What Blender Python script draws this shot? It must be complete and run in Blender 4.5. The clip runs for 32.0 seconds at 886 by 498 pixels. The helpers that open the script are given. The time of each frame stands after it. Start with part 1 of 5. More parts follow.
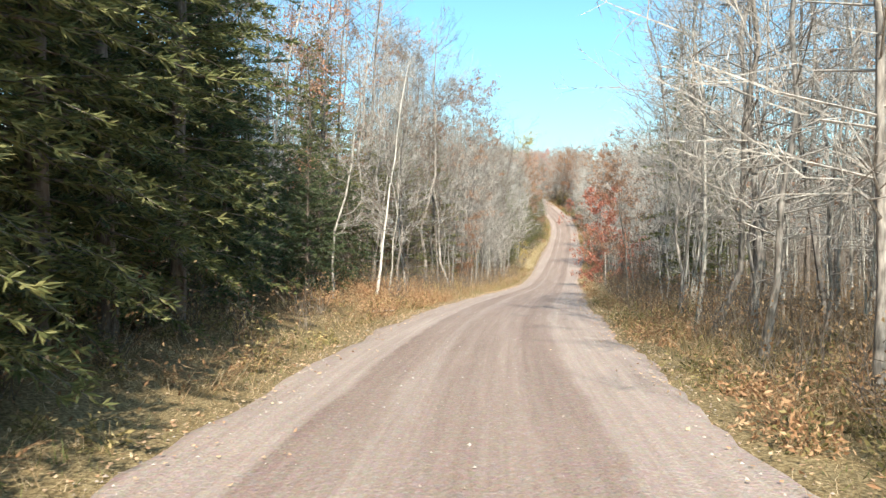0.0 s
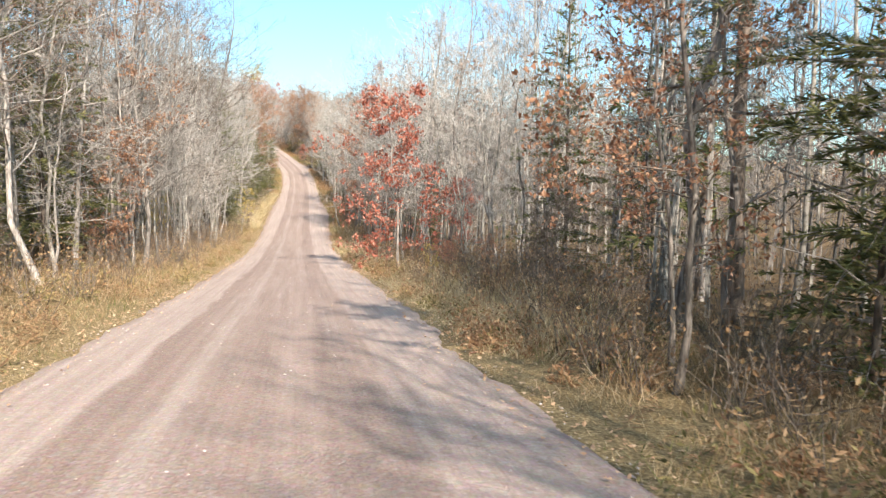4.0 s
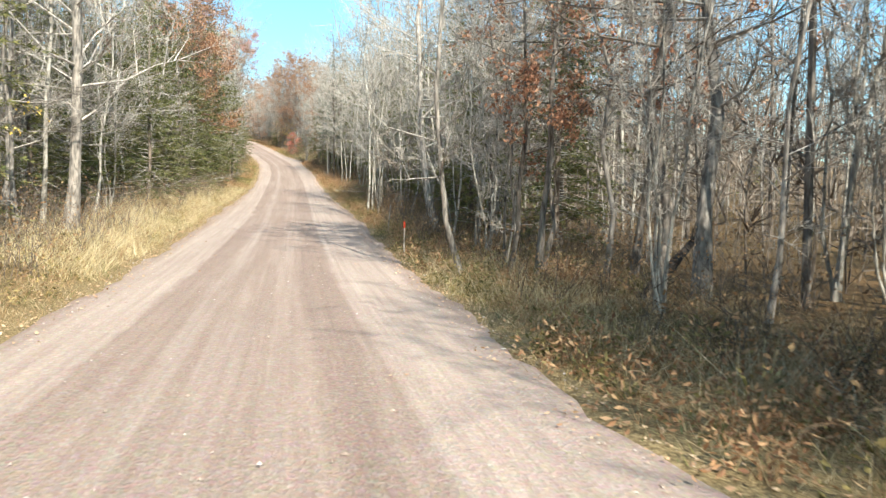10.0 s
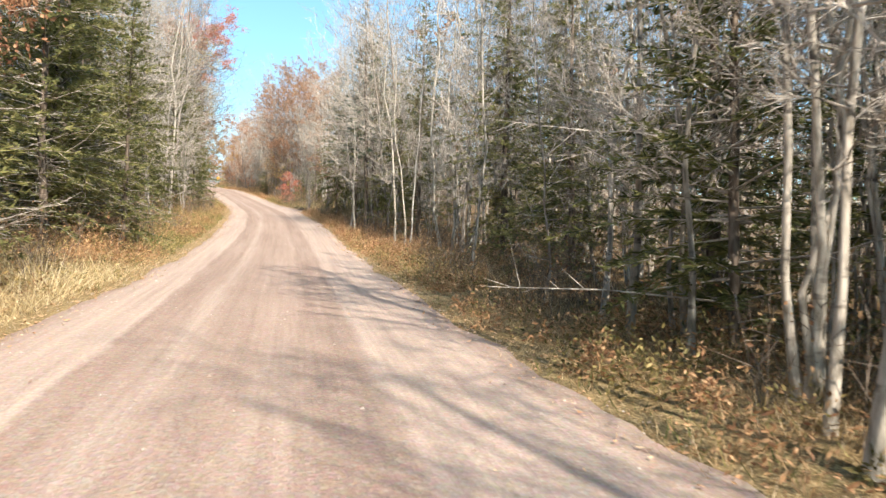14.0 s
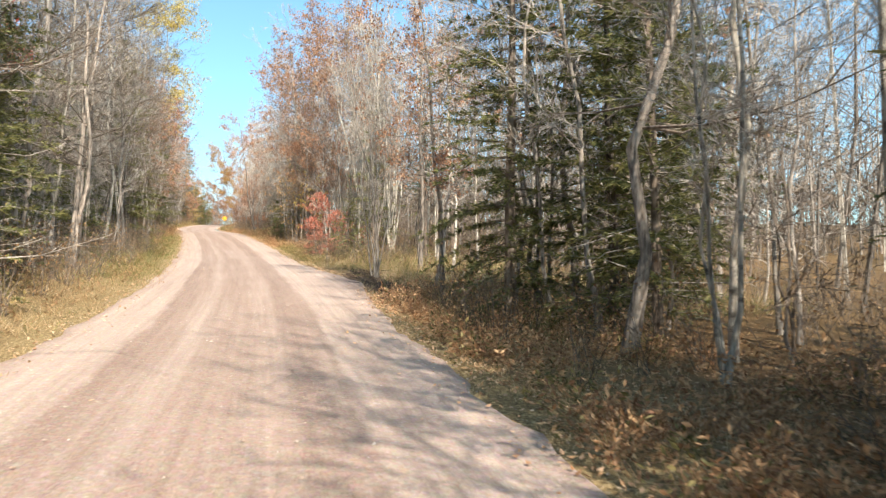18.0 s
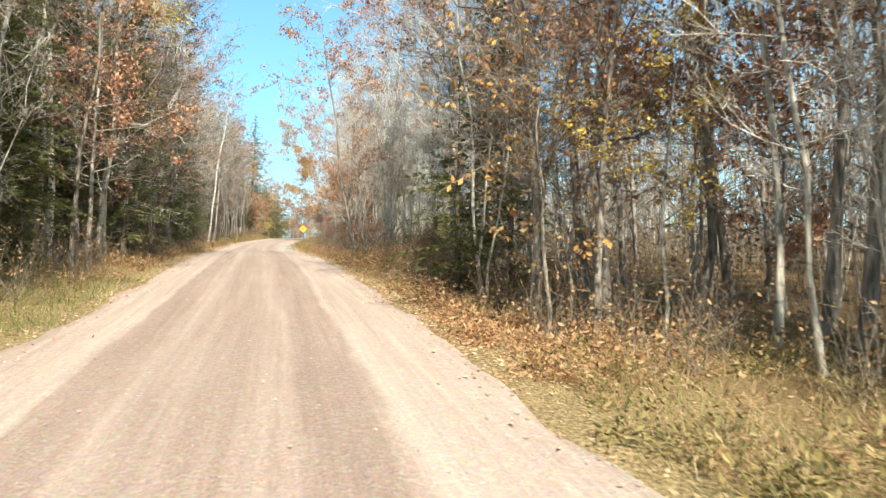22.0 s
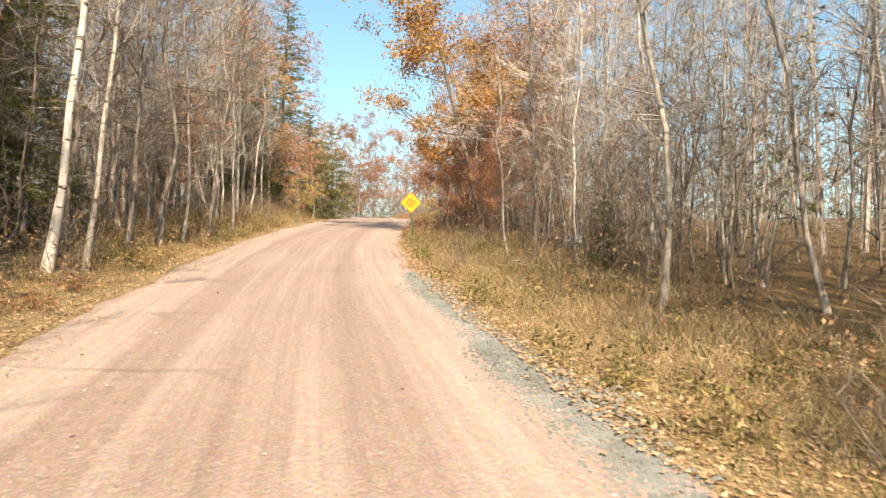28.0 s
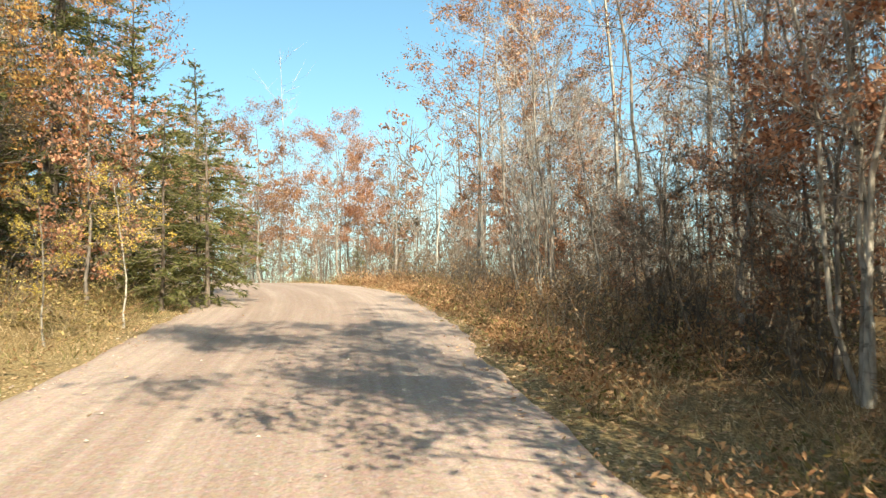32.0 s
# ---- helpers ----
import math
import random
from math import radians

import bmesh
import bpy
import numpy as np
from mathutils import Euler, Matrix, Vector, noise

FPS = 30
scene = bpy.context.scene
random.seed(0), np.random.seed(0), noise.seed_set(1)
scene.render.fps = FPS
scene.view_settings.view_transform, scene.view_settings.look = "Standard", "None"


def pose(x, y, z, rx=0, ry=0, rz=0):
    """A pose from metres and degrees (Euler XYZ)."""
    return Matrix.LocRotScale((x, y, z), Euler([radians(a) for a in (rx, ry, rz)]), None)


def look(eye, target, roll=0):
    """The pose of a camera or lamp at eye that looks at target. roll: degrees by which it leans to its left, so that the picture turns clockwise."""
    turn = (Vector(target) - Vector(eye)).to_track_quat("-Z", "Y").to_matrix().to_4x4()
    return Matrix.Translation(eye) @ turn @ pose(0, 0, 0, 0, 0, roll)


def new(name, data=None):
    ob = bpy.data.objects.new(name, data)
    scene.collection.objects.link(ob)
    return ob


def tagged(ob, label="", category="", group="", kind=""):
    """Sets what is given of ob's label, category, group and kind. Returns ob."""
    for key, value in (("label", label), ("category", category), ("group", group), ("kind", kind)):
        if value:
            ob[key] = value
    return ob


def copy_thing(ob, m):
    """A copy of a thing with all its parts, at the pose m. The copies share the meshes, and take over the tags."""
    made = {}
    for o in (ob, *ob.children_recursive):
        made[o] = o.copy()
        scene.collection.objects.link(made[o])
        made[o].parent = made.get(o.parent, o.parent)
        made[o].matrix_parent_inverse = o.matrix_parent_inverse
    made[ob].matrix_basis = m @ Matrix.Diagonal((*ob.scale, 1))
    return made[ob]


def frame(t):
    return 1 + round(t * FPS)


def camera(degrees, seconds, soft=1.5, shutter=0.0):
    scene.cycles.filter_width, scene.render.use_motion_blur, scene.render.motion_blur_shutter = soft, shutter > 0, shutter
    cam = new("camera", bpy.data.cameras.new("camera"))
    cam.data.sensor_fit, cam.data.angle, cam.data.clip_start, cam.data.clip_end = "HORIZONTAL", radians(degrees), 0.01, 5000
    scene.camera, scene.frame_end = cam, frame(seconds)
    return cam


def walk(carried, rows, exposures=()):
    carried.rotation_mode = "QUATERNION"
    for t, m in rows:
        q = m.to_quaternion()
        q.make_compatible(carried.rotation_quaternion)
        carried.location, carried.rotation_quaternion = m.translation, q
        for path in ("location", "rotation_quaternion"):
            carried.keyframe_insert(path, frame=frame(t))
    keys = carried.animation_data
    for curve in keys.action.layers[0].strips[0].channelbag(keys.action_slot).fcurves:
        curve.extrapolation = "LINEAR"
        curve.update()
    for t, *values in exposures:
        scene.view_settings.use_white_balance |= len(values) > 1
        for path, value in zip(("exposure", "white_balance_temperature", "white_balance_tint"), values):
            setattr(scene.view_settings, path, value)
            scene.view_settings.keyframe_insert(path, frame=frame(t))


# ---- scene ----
cam = camera(56.1, 32.0, 1.35, 0.1)
PATH = [
    (0.0, (0.006, -0.007, 1.750), (0.006, 9.988, 1.436), 0.00),
    (0.5, (-0.029, 3.226, 1.724), (0.529, 13.205, 1.393), 0.10),
    (1.0, (0.069, 6.669, 1.633), (1.235, 16.594, 1.251), 0.11),
    (1.5, (0.299, 10.230, 1.488), (1.967, 20.077, 1.004), 0.70),
    (2.0, (0.661, 13.960, 1.304), (2.792, 23.716, 0.771), 0.68),
    (2.5, (1.151, 17.945, 1.103), (3.657, 27.604, 0.450), 1.15),
    (3.0, (1.717, 22.055, 0.896), (4.444, 31.643, 0.106), 1.49),
    (3.5, (2.315, 26.037, 0.683), (5.327, 35.541, -0.104), 1.55),
    (5.5, (5.052, 43.371, -0.274), (8.430, 52.745, -1.127), 1.91),
    (6.0, (5.832, 48.160, -0.571), (9.195, 57.537, -1.441), 2.11),
    (6.5, (6.641, 53.132, -0.887), (10.085, 62.477, -1.791), 2.03),
    (7.0, (7.446, 58.184, -1.222), (10.761, 67.573, -2.145), 2.10),
    (7.5, (8.226, 63.282, -1.558), (11.599, 72.657, -2.411), 1.41),
    (8.0, (8.994, 68.497, -1.874), (12.350, 77.878, -2.727), 1.41),
    (8.5, (9.770, 73.765, -2.153), (13.078, 83.169, -2.938), 1.40),
    (9.0, (10.569, 78.952, -2.380), (13.925, 88.345, -3.094), 1.31),
    (9.5, (11.390, 84.107, -2.540), (14.795, 93.488, -3.166), 1.31),
    (10.0, (12.223, 89.316, -2.628), (15.563, 98.727, -3.169), 1.30),
    (10.5, (13.058, 94.539, -2.651), (16.331, 103.982, -3.000), 1.49),
    (11.0, (13.890, 99.732, -2.619), (17.227, 109.156, -2.863), 1.30),
    (11.5, (14.717, 104.884, -2.547), (18.070, 114.303, -2.704), 0.90),
    (12.0, (15.544, 109.991, -2.445), (18.864, 119.423, -2.550), 0.80),
    (12.5, (16.382, 115.147, -2.312), (19.685, 124.586, -2.330), 0.89),
    (13.0, (17.237, 120.320, -2.140), (20.526, 129.763, -2.053), 0.19),
    (13.5, (18.108, 125.328, -1.924), (21.489, 134.737, -1.765), 1.01),
    (15.5, (21.807, 147.779, -0.601), (25.172, 157.191, -0.295), 0.40),
    (16.0, (22.794, 153.884, -0.141), (26.171, 163.286, 0.321), 0.60),
    (16.5, (23.803, 160.130, 0.370), (27.064, 169.570, 0.884), 0.52),
    (17.0, (24.780, 166.187, 0.933), (27.957, 175.651, 1.516), 0.33),
    (17.5, (25.663, 172.080, 1.521), (28.757, 181.564, 2.208), 0.05),
    (18.0, (26.450, 177.907, 2.105), (29.496, 187.409, 2.756), -0.24),
    (18.5, (27.144, 183.681, 2.674), (30.055, 193.220, 3.411), -0.02),
    (19.0, (27.754, 189.513, 3.225), (30.665, 199.053, 3.945), -0.02),
    (19.5, (28.295, 195.382, 3.760), (31.174, 204.930, 4.497), -0.21),
    (20.0, (28.774, 201.252, 4.281), (31.433, 210.866, 4.999), 0.13),
    (20.5, (29.176, 207.092, 4.798), (31.582, 216.774, 5.496), 0.27),
    (21.0, (29.473, 212.761, 5.321), (31.846, 222.452, 6.002), 0.18),
    (21.5, (29.660, 218.195, 5.865), (31.863, 227.926, 6.544), 0.31),
    (22.0, (29.772, 223.500, 6.440), (31.842, 233.253, 7.221), -0.37),
    (22.5, (29.852, 228.758, 7.050), (31.729, 238.546, 7.863), 0.16),
    (23.0, (29.921, 233.973, 7.688), (31.766, 243.755, 8.640), -0.23),
    (23.5, (29.973, 239.208, 8.341), (31.628, 249.024, 9.291), -0.10),
    (24.0, (29.986, 244.386, 8.986), (31.572, 254.205, 10.022), -0.19),
    (24.5, (29.942, 249.365, 9.586), (31.557, 259.179, 10.623), 0.21),
    (25.0, (29.862, 254.121, 10.128), (31.549, 263.928, 11.113), 0.10),
    (25.5, (29.780, 258.737, 10.617), (31.354, 268.560, 11.635), 0.82),
    (27.5, (29.504, 276.856, 12.148), (31.164, 286.707, 12.603), 0.63),
    (28.0, (29.472, 281.273, 12.542), (31.098, 291.131, 12.951), 0.64),
    (28.5, (29.441, 285.702, 12.947), (31.100, 295.551, 13.455), 0.33),
    (29.0, (29.415, 290.138, 13.368), (31.091, 299.980, 13.942), -0.07),
    (29.5, (29.428, 294.493, 13.816), (31.053, 304.339, 14.451), -0.26),
    (30.0, (29.514, 298.762, 14.289), (31.228, 308.586, 15.032), -0.98),
    (30.5, (29.705, 303.027, 14.775), (31.691, 312.797, 15.544), -1.14),
    (31.0, (30.023, 307.266, 15.261), (32.133, 317.003, 16.115), -1.66),
    (31.5, (30.487, 311.437, 15.737), (32.899, 321.103, 16.610), -1.62),
    (32.0, (31.108, 315.566, 16.191), (33.964, 325.112, 17.041), -1.17),
]
walk(cam, [(t, look(eye, target, roll)) for t, eye, target, roll in PATH], [(0.0, 0.88, 6000, 4), (4.0, 1.04, 6200, 11), (8.0, 1.04, 5950, 2), (11.0, 1.05, 6150, 3), (13.0, 1.06, 6450, 10), (19.0, 1.06, 6500, 9), (21.0, 1.06, 6500, 6), (23.0, 1.05, 6250, -2), (25.0, 1.05, 6350, 2), (28.0, 0.94, 7500, 13), (30.0, 0.93, 6600, 5), (31.0, 0.95, 6450, -3), (32.0, 0.95, 7100, 2)])

# ---- light ----
SUN_EL, SUN_AZ = radians(35.5), radians(177.8)      # azimuth clockwise from +y
world = bpy.data.worlds.new("sky")
scene.world = world
world.use_nodes = True
wn = world.node_tree
sky = wn.nodes.new("ShaderNodeTexSky")
sky.sky_type, sky.sun_disc = "NISHITA", False
sky.sun_elevation, sky.sun_rotation = SUN_EL, SUN_AZ
sky.air_density, sky.dust_density, sky.ozone_density = 1.0, 1.2, 1.1
cast = wn.nodes.new("ShaderNodeMix")      # a clear cyan autumn sky
cast.data_type, cast.blend_type = "RGBA", "MULTIPLY"
cast.inputs[0].default_value, cast.inputs[7].default_value = 1.0, (0.74, 1.0, 1.03, 1)
wn.links.new(sky.outputs[0], cast.inputs[6])
wn.links.new(cast.outputs[2], wn.nodes["Background"].inputs[0])
wn.nodes["Background"].inputs[1].default_value = 0.125
sun_data = bpy.data.lights.new("sun", "SUN")
sun_data.energy, sun_data.angle, sun_data.color = 5.0, radians(0.53), (1.0, 0.885, 0.76)
sun = new("sun", sun_data)
sun_from = Vector((math.sin(SUN_AZ) * math.cos(SUN_EL), math.cos(SUN_AZ) * math.cos(SUN_EL), math.sin(SUN_EL)))
sun.matrix_world = look(sun_from * 60 + Vector((15, 150, 0)), (15, 150, 0))


# ---- materials ----
def material(name, rough=0.8, spec=0.3):
    m = bpy.data.materials.new(name)
    m.use_nodes = True
    b = m.node_tree.nodes["Principled BSDF"]
    b.inputs["Roughness"].default_value = rough
    b.inputs["Specular IOR Level"].default_value = spec
    return m, m.node_tree, b


def node(tree, kind, **values):
    n = tree.nodes.new(kind)
    for k, v in values.items():
        n.inputs[k].default_value = v
    return n


def ramp(tree, fac, stops):
    r = tree.nodes.new("ShaderNodeValToRGB")
    el = r.color_ramp.elements
    while len(el) < len(stops):
        el.new(0.5)
    for e, (p, c) in zip(el, stops):
        e.position, e.color = p, (*c, 1)
    tree.links.new(fac, r.inputs[0])
    return r.outputs[0]


def noise_at(tree, scale, detail=3.0, vector=None, rough=0.55):
    n = node(tree, "ShaderNodeTexNoise", Scale=scale, Detail=detail, Roughness=rough)
    if vector is None:
        tc = tree.nodes.new("ShaderNodeTexCoord")
        vector = tc.outputs["Object"]
    tree.links.new(vector, n.inputs["Vector"])
    return n.outputs[0]


def mix(tree, fac, a, b, mode="MIX"):
    m = tree.nodes.new("ShaderNodeMix")
    m.data_type, m.blend_type = "RGBA", mode
    for sock, v in ((m.inputs[0], fac), (m.inputs[6], a), (m.inputs[7], b)):
        if isinstance(v, bpy.types.NodeSocket):
            tree.links.new(v, sock)
        elif isinstance(v, tuple):
            sock.default_value = (*v, 1)
        else:
            sock.default_value = v
    return m.outputs[2]


def bump(tree, bsdf, height, strength, distance):
    b = node(tree, "ShaderNodeBump", Strength=strength, Distance=distance)
    tree.links.new(height, b.inputs["Height"])
    tree.links.new(b.outputs[0], bsdf.inputs["Normal"])


def stretched(tree, sx, sy, sz, source="Object"):
    tc = tree.nodes.new("ShaderNodeTexCoord")
    mp = node(tree, "ShaderNodeMapping", Scale=(sx, sy, sz))
    tree.links.new(tc.outputs[source], mp.inputs[0])
    return mp.outputs[0]


def make_gravel():
    m, t, b = material("pink_gravel", 0.92, 0.2)
    tcu = t.nodes.new("ShaderNodeTexCoord")
    sep = t.nodes.new("ShaderNodeSeparateXYZ")
    t.links.new(tcu.outputs["UV"], sep.inputs[0])
    drift = noise_at(t, 1.0, 3.0, stretched(t, 0.25, 0.045, 1, "UV"), 0.5)
    shift = t.nodes.new("ShaderNodeMath")
    shift.operation = "MULTIPLY_ADD"
    shift.inputs[1].default_value = 0.55
    t.links.new(drift, shift.inputs[0])
    t.links.new(sep.outputs[0], shift.inputs[2])
    ragged = noise_at(t, 1.0, 4.0, stretched(t, 1.2, 0.5, 1, "UV"), 0.65)
    fray = t.nodes.new("ShaderNodeMath")
    fray.operation = "MULTIPLY_ADD"
    fray.inputs[1].default_value = 0.34
    t.links.new(ragged, fray.inputs[0])
    t.links.new(shift.outputs[0], fray.inputs[2])
    span = t.nodes.new("ShaderNodeMapRange")
    span.inputs[1].default_value, span.inputs[2].default_value = -3.0 + 0.445, 3.0 + 0.445
    t.links.new(fray.outputs[0], span.inputs[0])
    wander = noise_at(t, 1.0, 4.0, stretched(t, 1.6, 0.07, 1, "UV"), 0.65)
    patch = noise_at(t, 0.35, 5.0)
    fine = noise_at(t, 38.0, 4.0)
    stone = node(t, "ShaderNodeTexVoronoi", Scale=26.0)
    tc = t.nodes.new("ShaderNodeTexCoord")
    t.links.new(tc.outputs["Object"], stone.inputs["Vector"])
    pale, mid, deep = (0.50, 0.395, 0.33), (0.345, 0.25, 0.20), (0.22, 0.145, 0.113)
    ridge = (0.40, 0.31, 0.257)
    worn = (0.285, 0.20, 0.158)
    c = ramp(t, span.outputs[0], [(0.0, mid), (0.07, pale), (0.212, pale), (0.228, deep), (0.325, worn), (0.348, ridge), (0.366, ridge), (0.392, worn), (0.505, worn), (0.535, mid), (0.59, mid), (0.61, deep), (0.705, worn), (0.725, pale), (0.93, pale), (0.99, mid)])
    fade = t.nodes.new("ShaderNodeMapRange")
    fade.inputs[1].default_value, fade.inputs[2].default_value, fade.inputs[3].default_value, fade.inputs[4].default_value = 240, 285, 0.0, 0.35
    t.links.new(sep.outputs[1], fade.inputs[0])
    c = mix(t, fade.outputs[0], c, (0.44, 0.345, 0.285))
    c2 = ramp(t, wander, [(0.36, deep), (0.5, mid), (0.62, pale)])
    c = mix(t, 0.3, c, c2)
    streak = noise_at(t, 1.0, 5.0, stretched(t, 7.0, 0.11, 1, "UV"), 0.7)
    c = mix(t, 0.45, c, ramp(t, streak, [(0.34, (0.30, 0.27, 0.25)), (0.5, (0.5, 0.5, 0.5)), (0.66, (0.72, 0.72, 0.71))]), "OVERLAY")
    c = mix(t, 0.15, c, ramp(t, patch, [(0.35, (0.28, 0.205, 0.16)), (0.65, (0.47, 0.365, 0.29))]))
    grit = node(t, "ShaderNodeTexVoronoi", Scale=24.0)
    tcg = t.nodes.new("ShaderNodeTexCoord")
    t.links.new(tcg.outputs["Object"], grit.inputs["Vector"])
    split = t.nodes.new("ShaderNodeSeparateColor")
    t.links.new(grit.outputs["Color"], split.inputs[0])
    c = mix(t, 0.13, c, ramp(t, split.outputs[0], [(0.1, (0.22, 0.16, 0.13)), (0.45, (0.38, 0.29, 0.235)), (0.8, (0.46, 0.37, 0.31)), (0.95, (0.78, 0.71, 0.64))]))
    c = mix(t, 0.2, c, ramp(t, fine, [(0.35, (0.17, 0.125, 0.10)), (0.5, (0.35, 0.265, 0.21)), (0.68, (0.60, 0.50, 0.43))]))
    c = mix(t, 0.12, c, stone.outputs["Color"], "SOFT_LIGHT")
    t.links.new(c, b.inputs["Base Color"])
    add = t.nodes.new("ShaderNodeMath")
    add.operation = "ADD"
    t.links.new(fine, add.inputs[0])
    t.links.new(stone.outputs["Distance"], add.inputs[1])
    bump(t, b, add.outputs[0], 0.5, 0.02)
    return m


def make_floor():
    m, t, b = material("leaf_litter_soil", 0.95, 0.1)
    big, mid, small = noise_at(t, 0.12, 4.0), noise_at(t, 1.6, 5.0), noise_at(t, 24.0, 4.0)
    c = ramp(t, mid, [(0.3, (0.075, 0.05, 0.025)), (0.5, (0.17, 0.105, 0.05)), (0.68, (0.27, 0.18, 0.085))])
    c = mix(t, 0.4, c, ramp(t, big, [(0.4, (0.12, 0.10, 0.04)), (0.6, (0.22, 0.13, 0.06))]))
    c = mix(t, 0.5, c, ramp(t, small, [(0.3, (0.04, 0.028, 0.015)), (0.52, (0.17, 0.11, 0.055)), (0.72, (0.38, 0.25, 0.13))]))
    tcu = t.nodes.new("ShaderNodeTexCoord")
    sep = t.nodes.new("ShaderNodeSeparateXYZ")
    t.links.new(tcu.outputs["UV"], sep.inputs[0])
    belt = t.nodes.new("ShaderNodeMath")
    belt.operation = "MULTIPLY_ADD"
    belt.inputs[1].default_value = 3.0
    t.links.new(mid, belt.inputs[0])
    t.links.new(sep.outputs[0], belt.inputs[2])
    inside = t.nodes.new("ShaderNodeMapRange")
    inside.inputs[1].default_value, inside.inputs[2].default_value = 7.4, 5.6
    t.links.new(belt.outputs[0], inside.inputs[0])
    turf = ramp(t, small, [(0.3, (0.11, 0.08, 0.04)), (0.5, (0.28, 0.205, 0.10)), (0.7, (0.48, 0.37, 0.20))])
    c = mix(t, inside.outputs[0], c, turf)
    t.links.new(c, b.inputs["Base Color"])
    bump(t, b, small, 0.8, 0.05)
    return m


def make_bark(name, dark, light, patches=None, scale=14.0, marks=(2.2, 5.0)):
    m, t, b = material(name, 0.88, 0.2)
    v = stretched(t, scale, scale, scale * 0.22)
    n = noise_at(t, 1.0, 5.0, v)
    info = t.nodes.new("ShaderNodeObjectInfo")
    c = ramp(t, n, [(0.36, dark), (0.62, light)])
    if patches:
        n2 = noise_at(t, 1.0, 3.0, stretched(t, marks[0], marks[0], marks[1]))
        c = mix(t, ramp(t, n2, [(0.57, (0, 0, 0)), (0.66, (1, 1, 1))]), c, patches)
    tone = ramp(t, info.outputs["Random"], [(0.0, (0.62, 0.60, 0.57)), (1.0, (1.12, 1.08, 1.03))])
    c = mix(t, 1.0, c, tone, "MULTIPLY")
    t.links.new(c, b.inputs["Base Color"])
    bump(t, b, n, 0.5, 0.02)
    return m


def make_leaf(name, stops, through_light=0.35, rough=0.6):
    m, t, b = material(name, rough, 0.3)
    g = t.nodes.new("ShaderNodeNewGeometry")
    c = ramp(t, g.outputs["Random Per Island"], stops)
    info = t.nodes.new("ShaderNodeObjectInfo")
    c = mix(t, 1.0, c, ramp(t, info.outputs["Random"], [(0.0, (0.78, 0.80, 0.78)), (1.0, (1.1, 1.06, 1.1))]), "MULTIPLY")
    t.links.new(c, b.inputs["Base Color"])
    tr = t.nodes.new("ShaderNodeBsdfTranslucent")
    t.links.new(c, tr.inputs[0])
    mx = t.nodes.new("ShaderNodeMixShader")
    mx.inputs[0].default_value = through_light
    t.links.new(b.outputs[0], mx.inputs[1])
    t.links.new(tr.outputs[0], mx.inputs[2])
    t.links.new(mx.outputs[0], t.nodes["Material Output"].inputs[0])
    return m


def make_paint(name, colour, rough=0.5, metal=0.0, spot=0.15):
    m, t, b = material(name, rough, 0.4)
    n = noise_at(t, 6.0, 5.0)
    dark = tuple(v * (1 - spot) for v in colour)
    t.links.new(ramp(t, n, [(0.35, dark), (0.65, colour)]), b.inputs["Base Color"])
    b.inputs["Metallic"].default_value = metal
    return m


GRAVEL, FLOOR = make_gravel(), make_floor()
BARK_GREY = make_bark("grey_maple_bark", (0.17, 0.152, 0.135), (0.52, 0.475, 0.425))
BARK_PALE = make_bark("pale_aspen_bark", (0.25, 0.23, 0.195), (0.60, 0.565, 0.50), (0.12, 0.11, 0.10))
BARK_BIRCH = make_bark("white_birch_bark", (0.55, 0.52, 0.47), (0.76, 0.73, 0.67), (0.06, 0.052, 0.046), 14.0, (3.0, 9.0))
BARK_DARK = make_bark("dark_oak_bark", (0.12, 0.105, 0.09), (0.40, 0.355, 0.31))
BARK_CONIFER = make_bark("conifer_bark", (0.09, 0.07, 0.056), (0.27, 0.225, 0.185))
# grey bark toned down: shade inside the deep woods is put in the colour
BARK_WOODS = make_bark("shade_toned_woods_bark", (0.13, 0.115, 0.10), (0.40, 0.36, 0.32))
TWIG = make_bark("grey_twigs", (0.30, 0.275, 0.245), (0.62, 0.575, 0.52))
# brown twigs, darkened further to put the woods' inner shade in the colour
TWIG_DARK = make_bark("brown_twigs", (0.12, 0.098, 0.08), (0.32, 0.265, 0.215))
NEEDLE = make_leaf("spruce_needles", [(0.0, (0.065, 0.08, 0.03)), (0.5, (0.185, 0.195, 0.068)), (1.0, (0.36, 0.34, 0.13))], 0.42)
NEEDLE_DEEP = make_leaf("deep_green_needles", [(0.0, (0.04, 0.062, 0.03)), (0.5, (0.105, 0.14, 0.06)), (1.0, (0.21, 0.235, 0.10))], 0.35)
NEEDLE_BLUE = make_leaf("blue_green_needles", [(0.0, (0.06, 0.082, 0.06)), (0.6, (0.14, 0.18, 0.125)), (1.0, (0.22, 0.26, 0.17))], 0.35)
RED = make_leaf("red_maple_leaves", [(0.0, (0.40, 0.09, 0.055)), (0.5, (0.66, 0.22, 0.14)), (1.0, (0.78, 0.41, 0.29))])
RUST = make_leaf("rust_oak_leaves", [(0.0, (0.24, 0.10, 0.06)), (0.5, (0.51, 0.255, 0.14)), (1.0, (0.70, 0.43, 0.26))])
ORANGE = make_leaf("orange_leaves", [(0.0, (0.34, 0.14, 0.06)), (0.5, (0.66, 0.36, 0.11)), (1.0, (0.80, 0.54, 0.20))])
YELLOW = make_leaf("yellow_leaves", [(0.0, (0.50, 0.34, 0.05)), (0.5, (0.76, 0.56, 0.10)), (1.0, (0.85, 0.70, 0.26))])
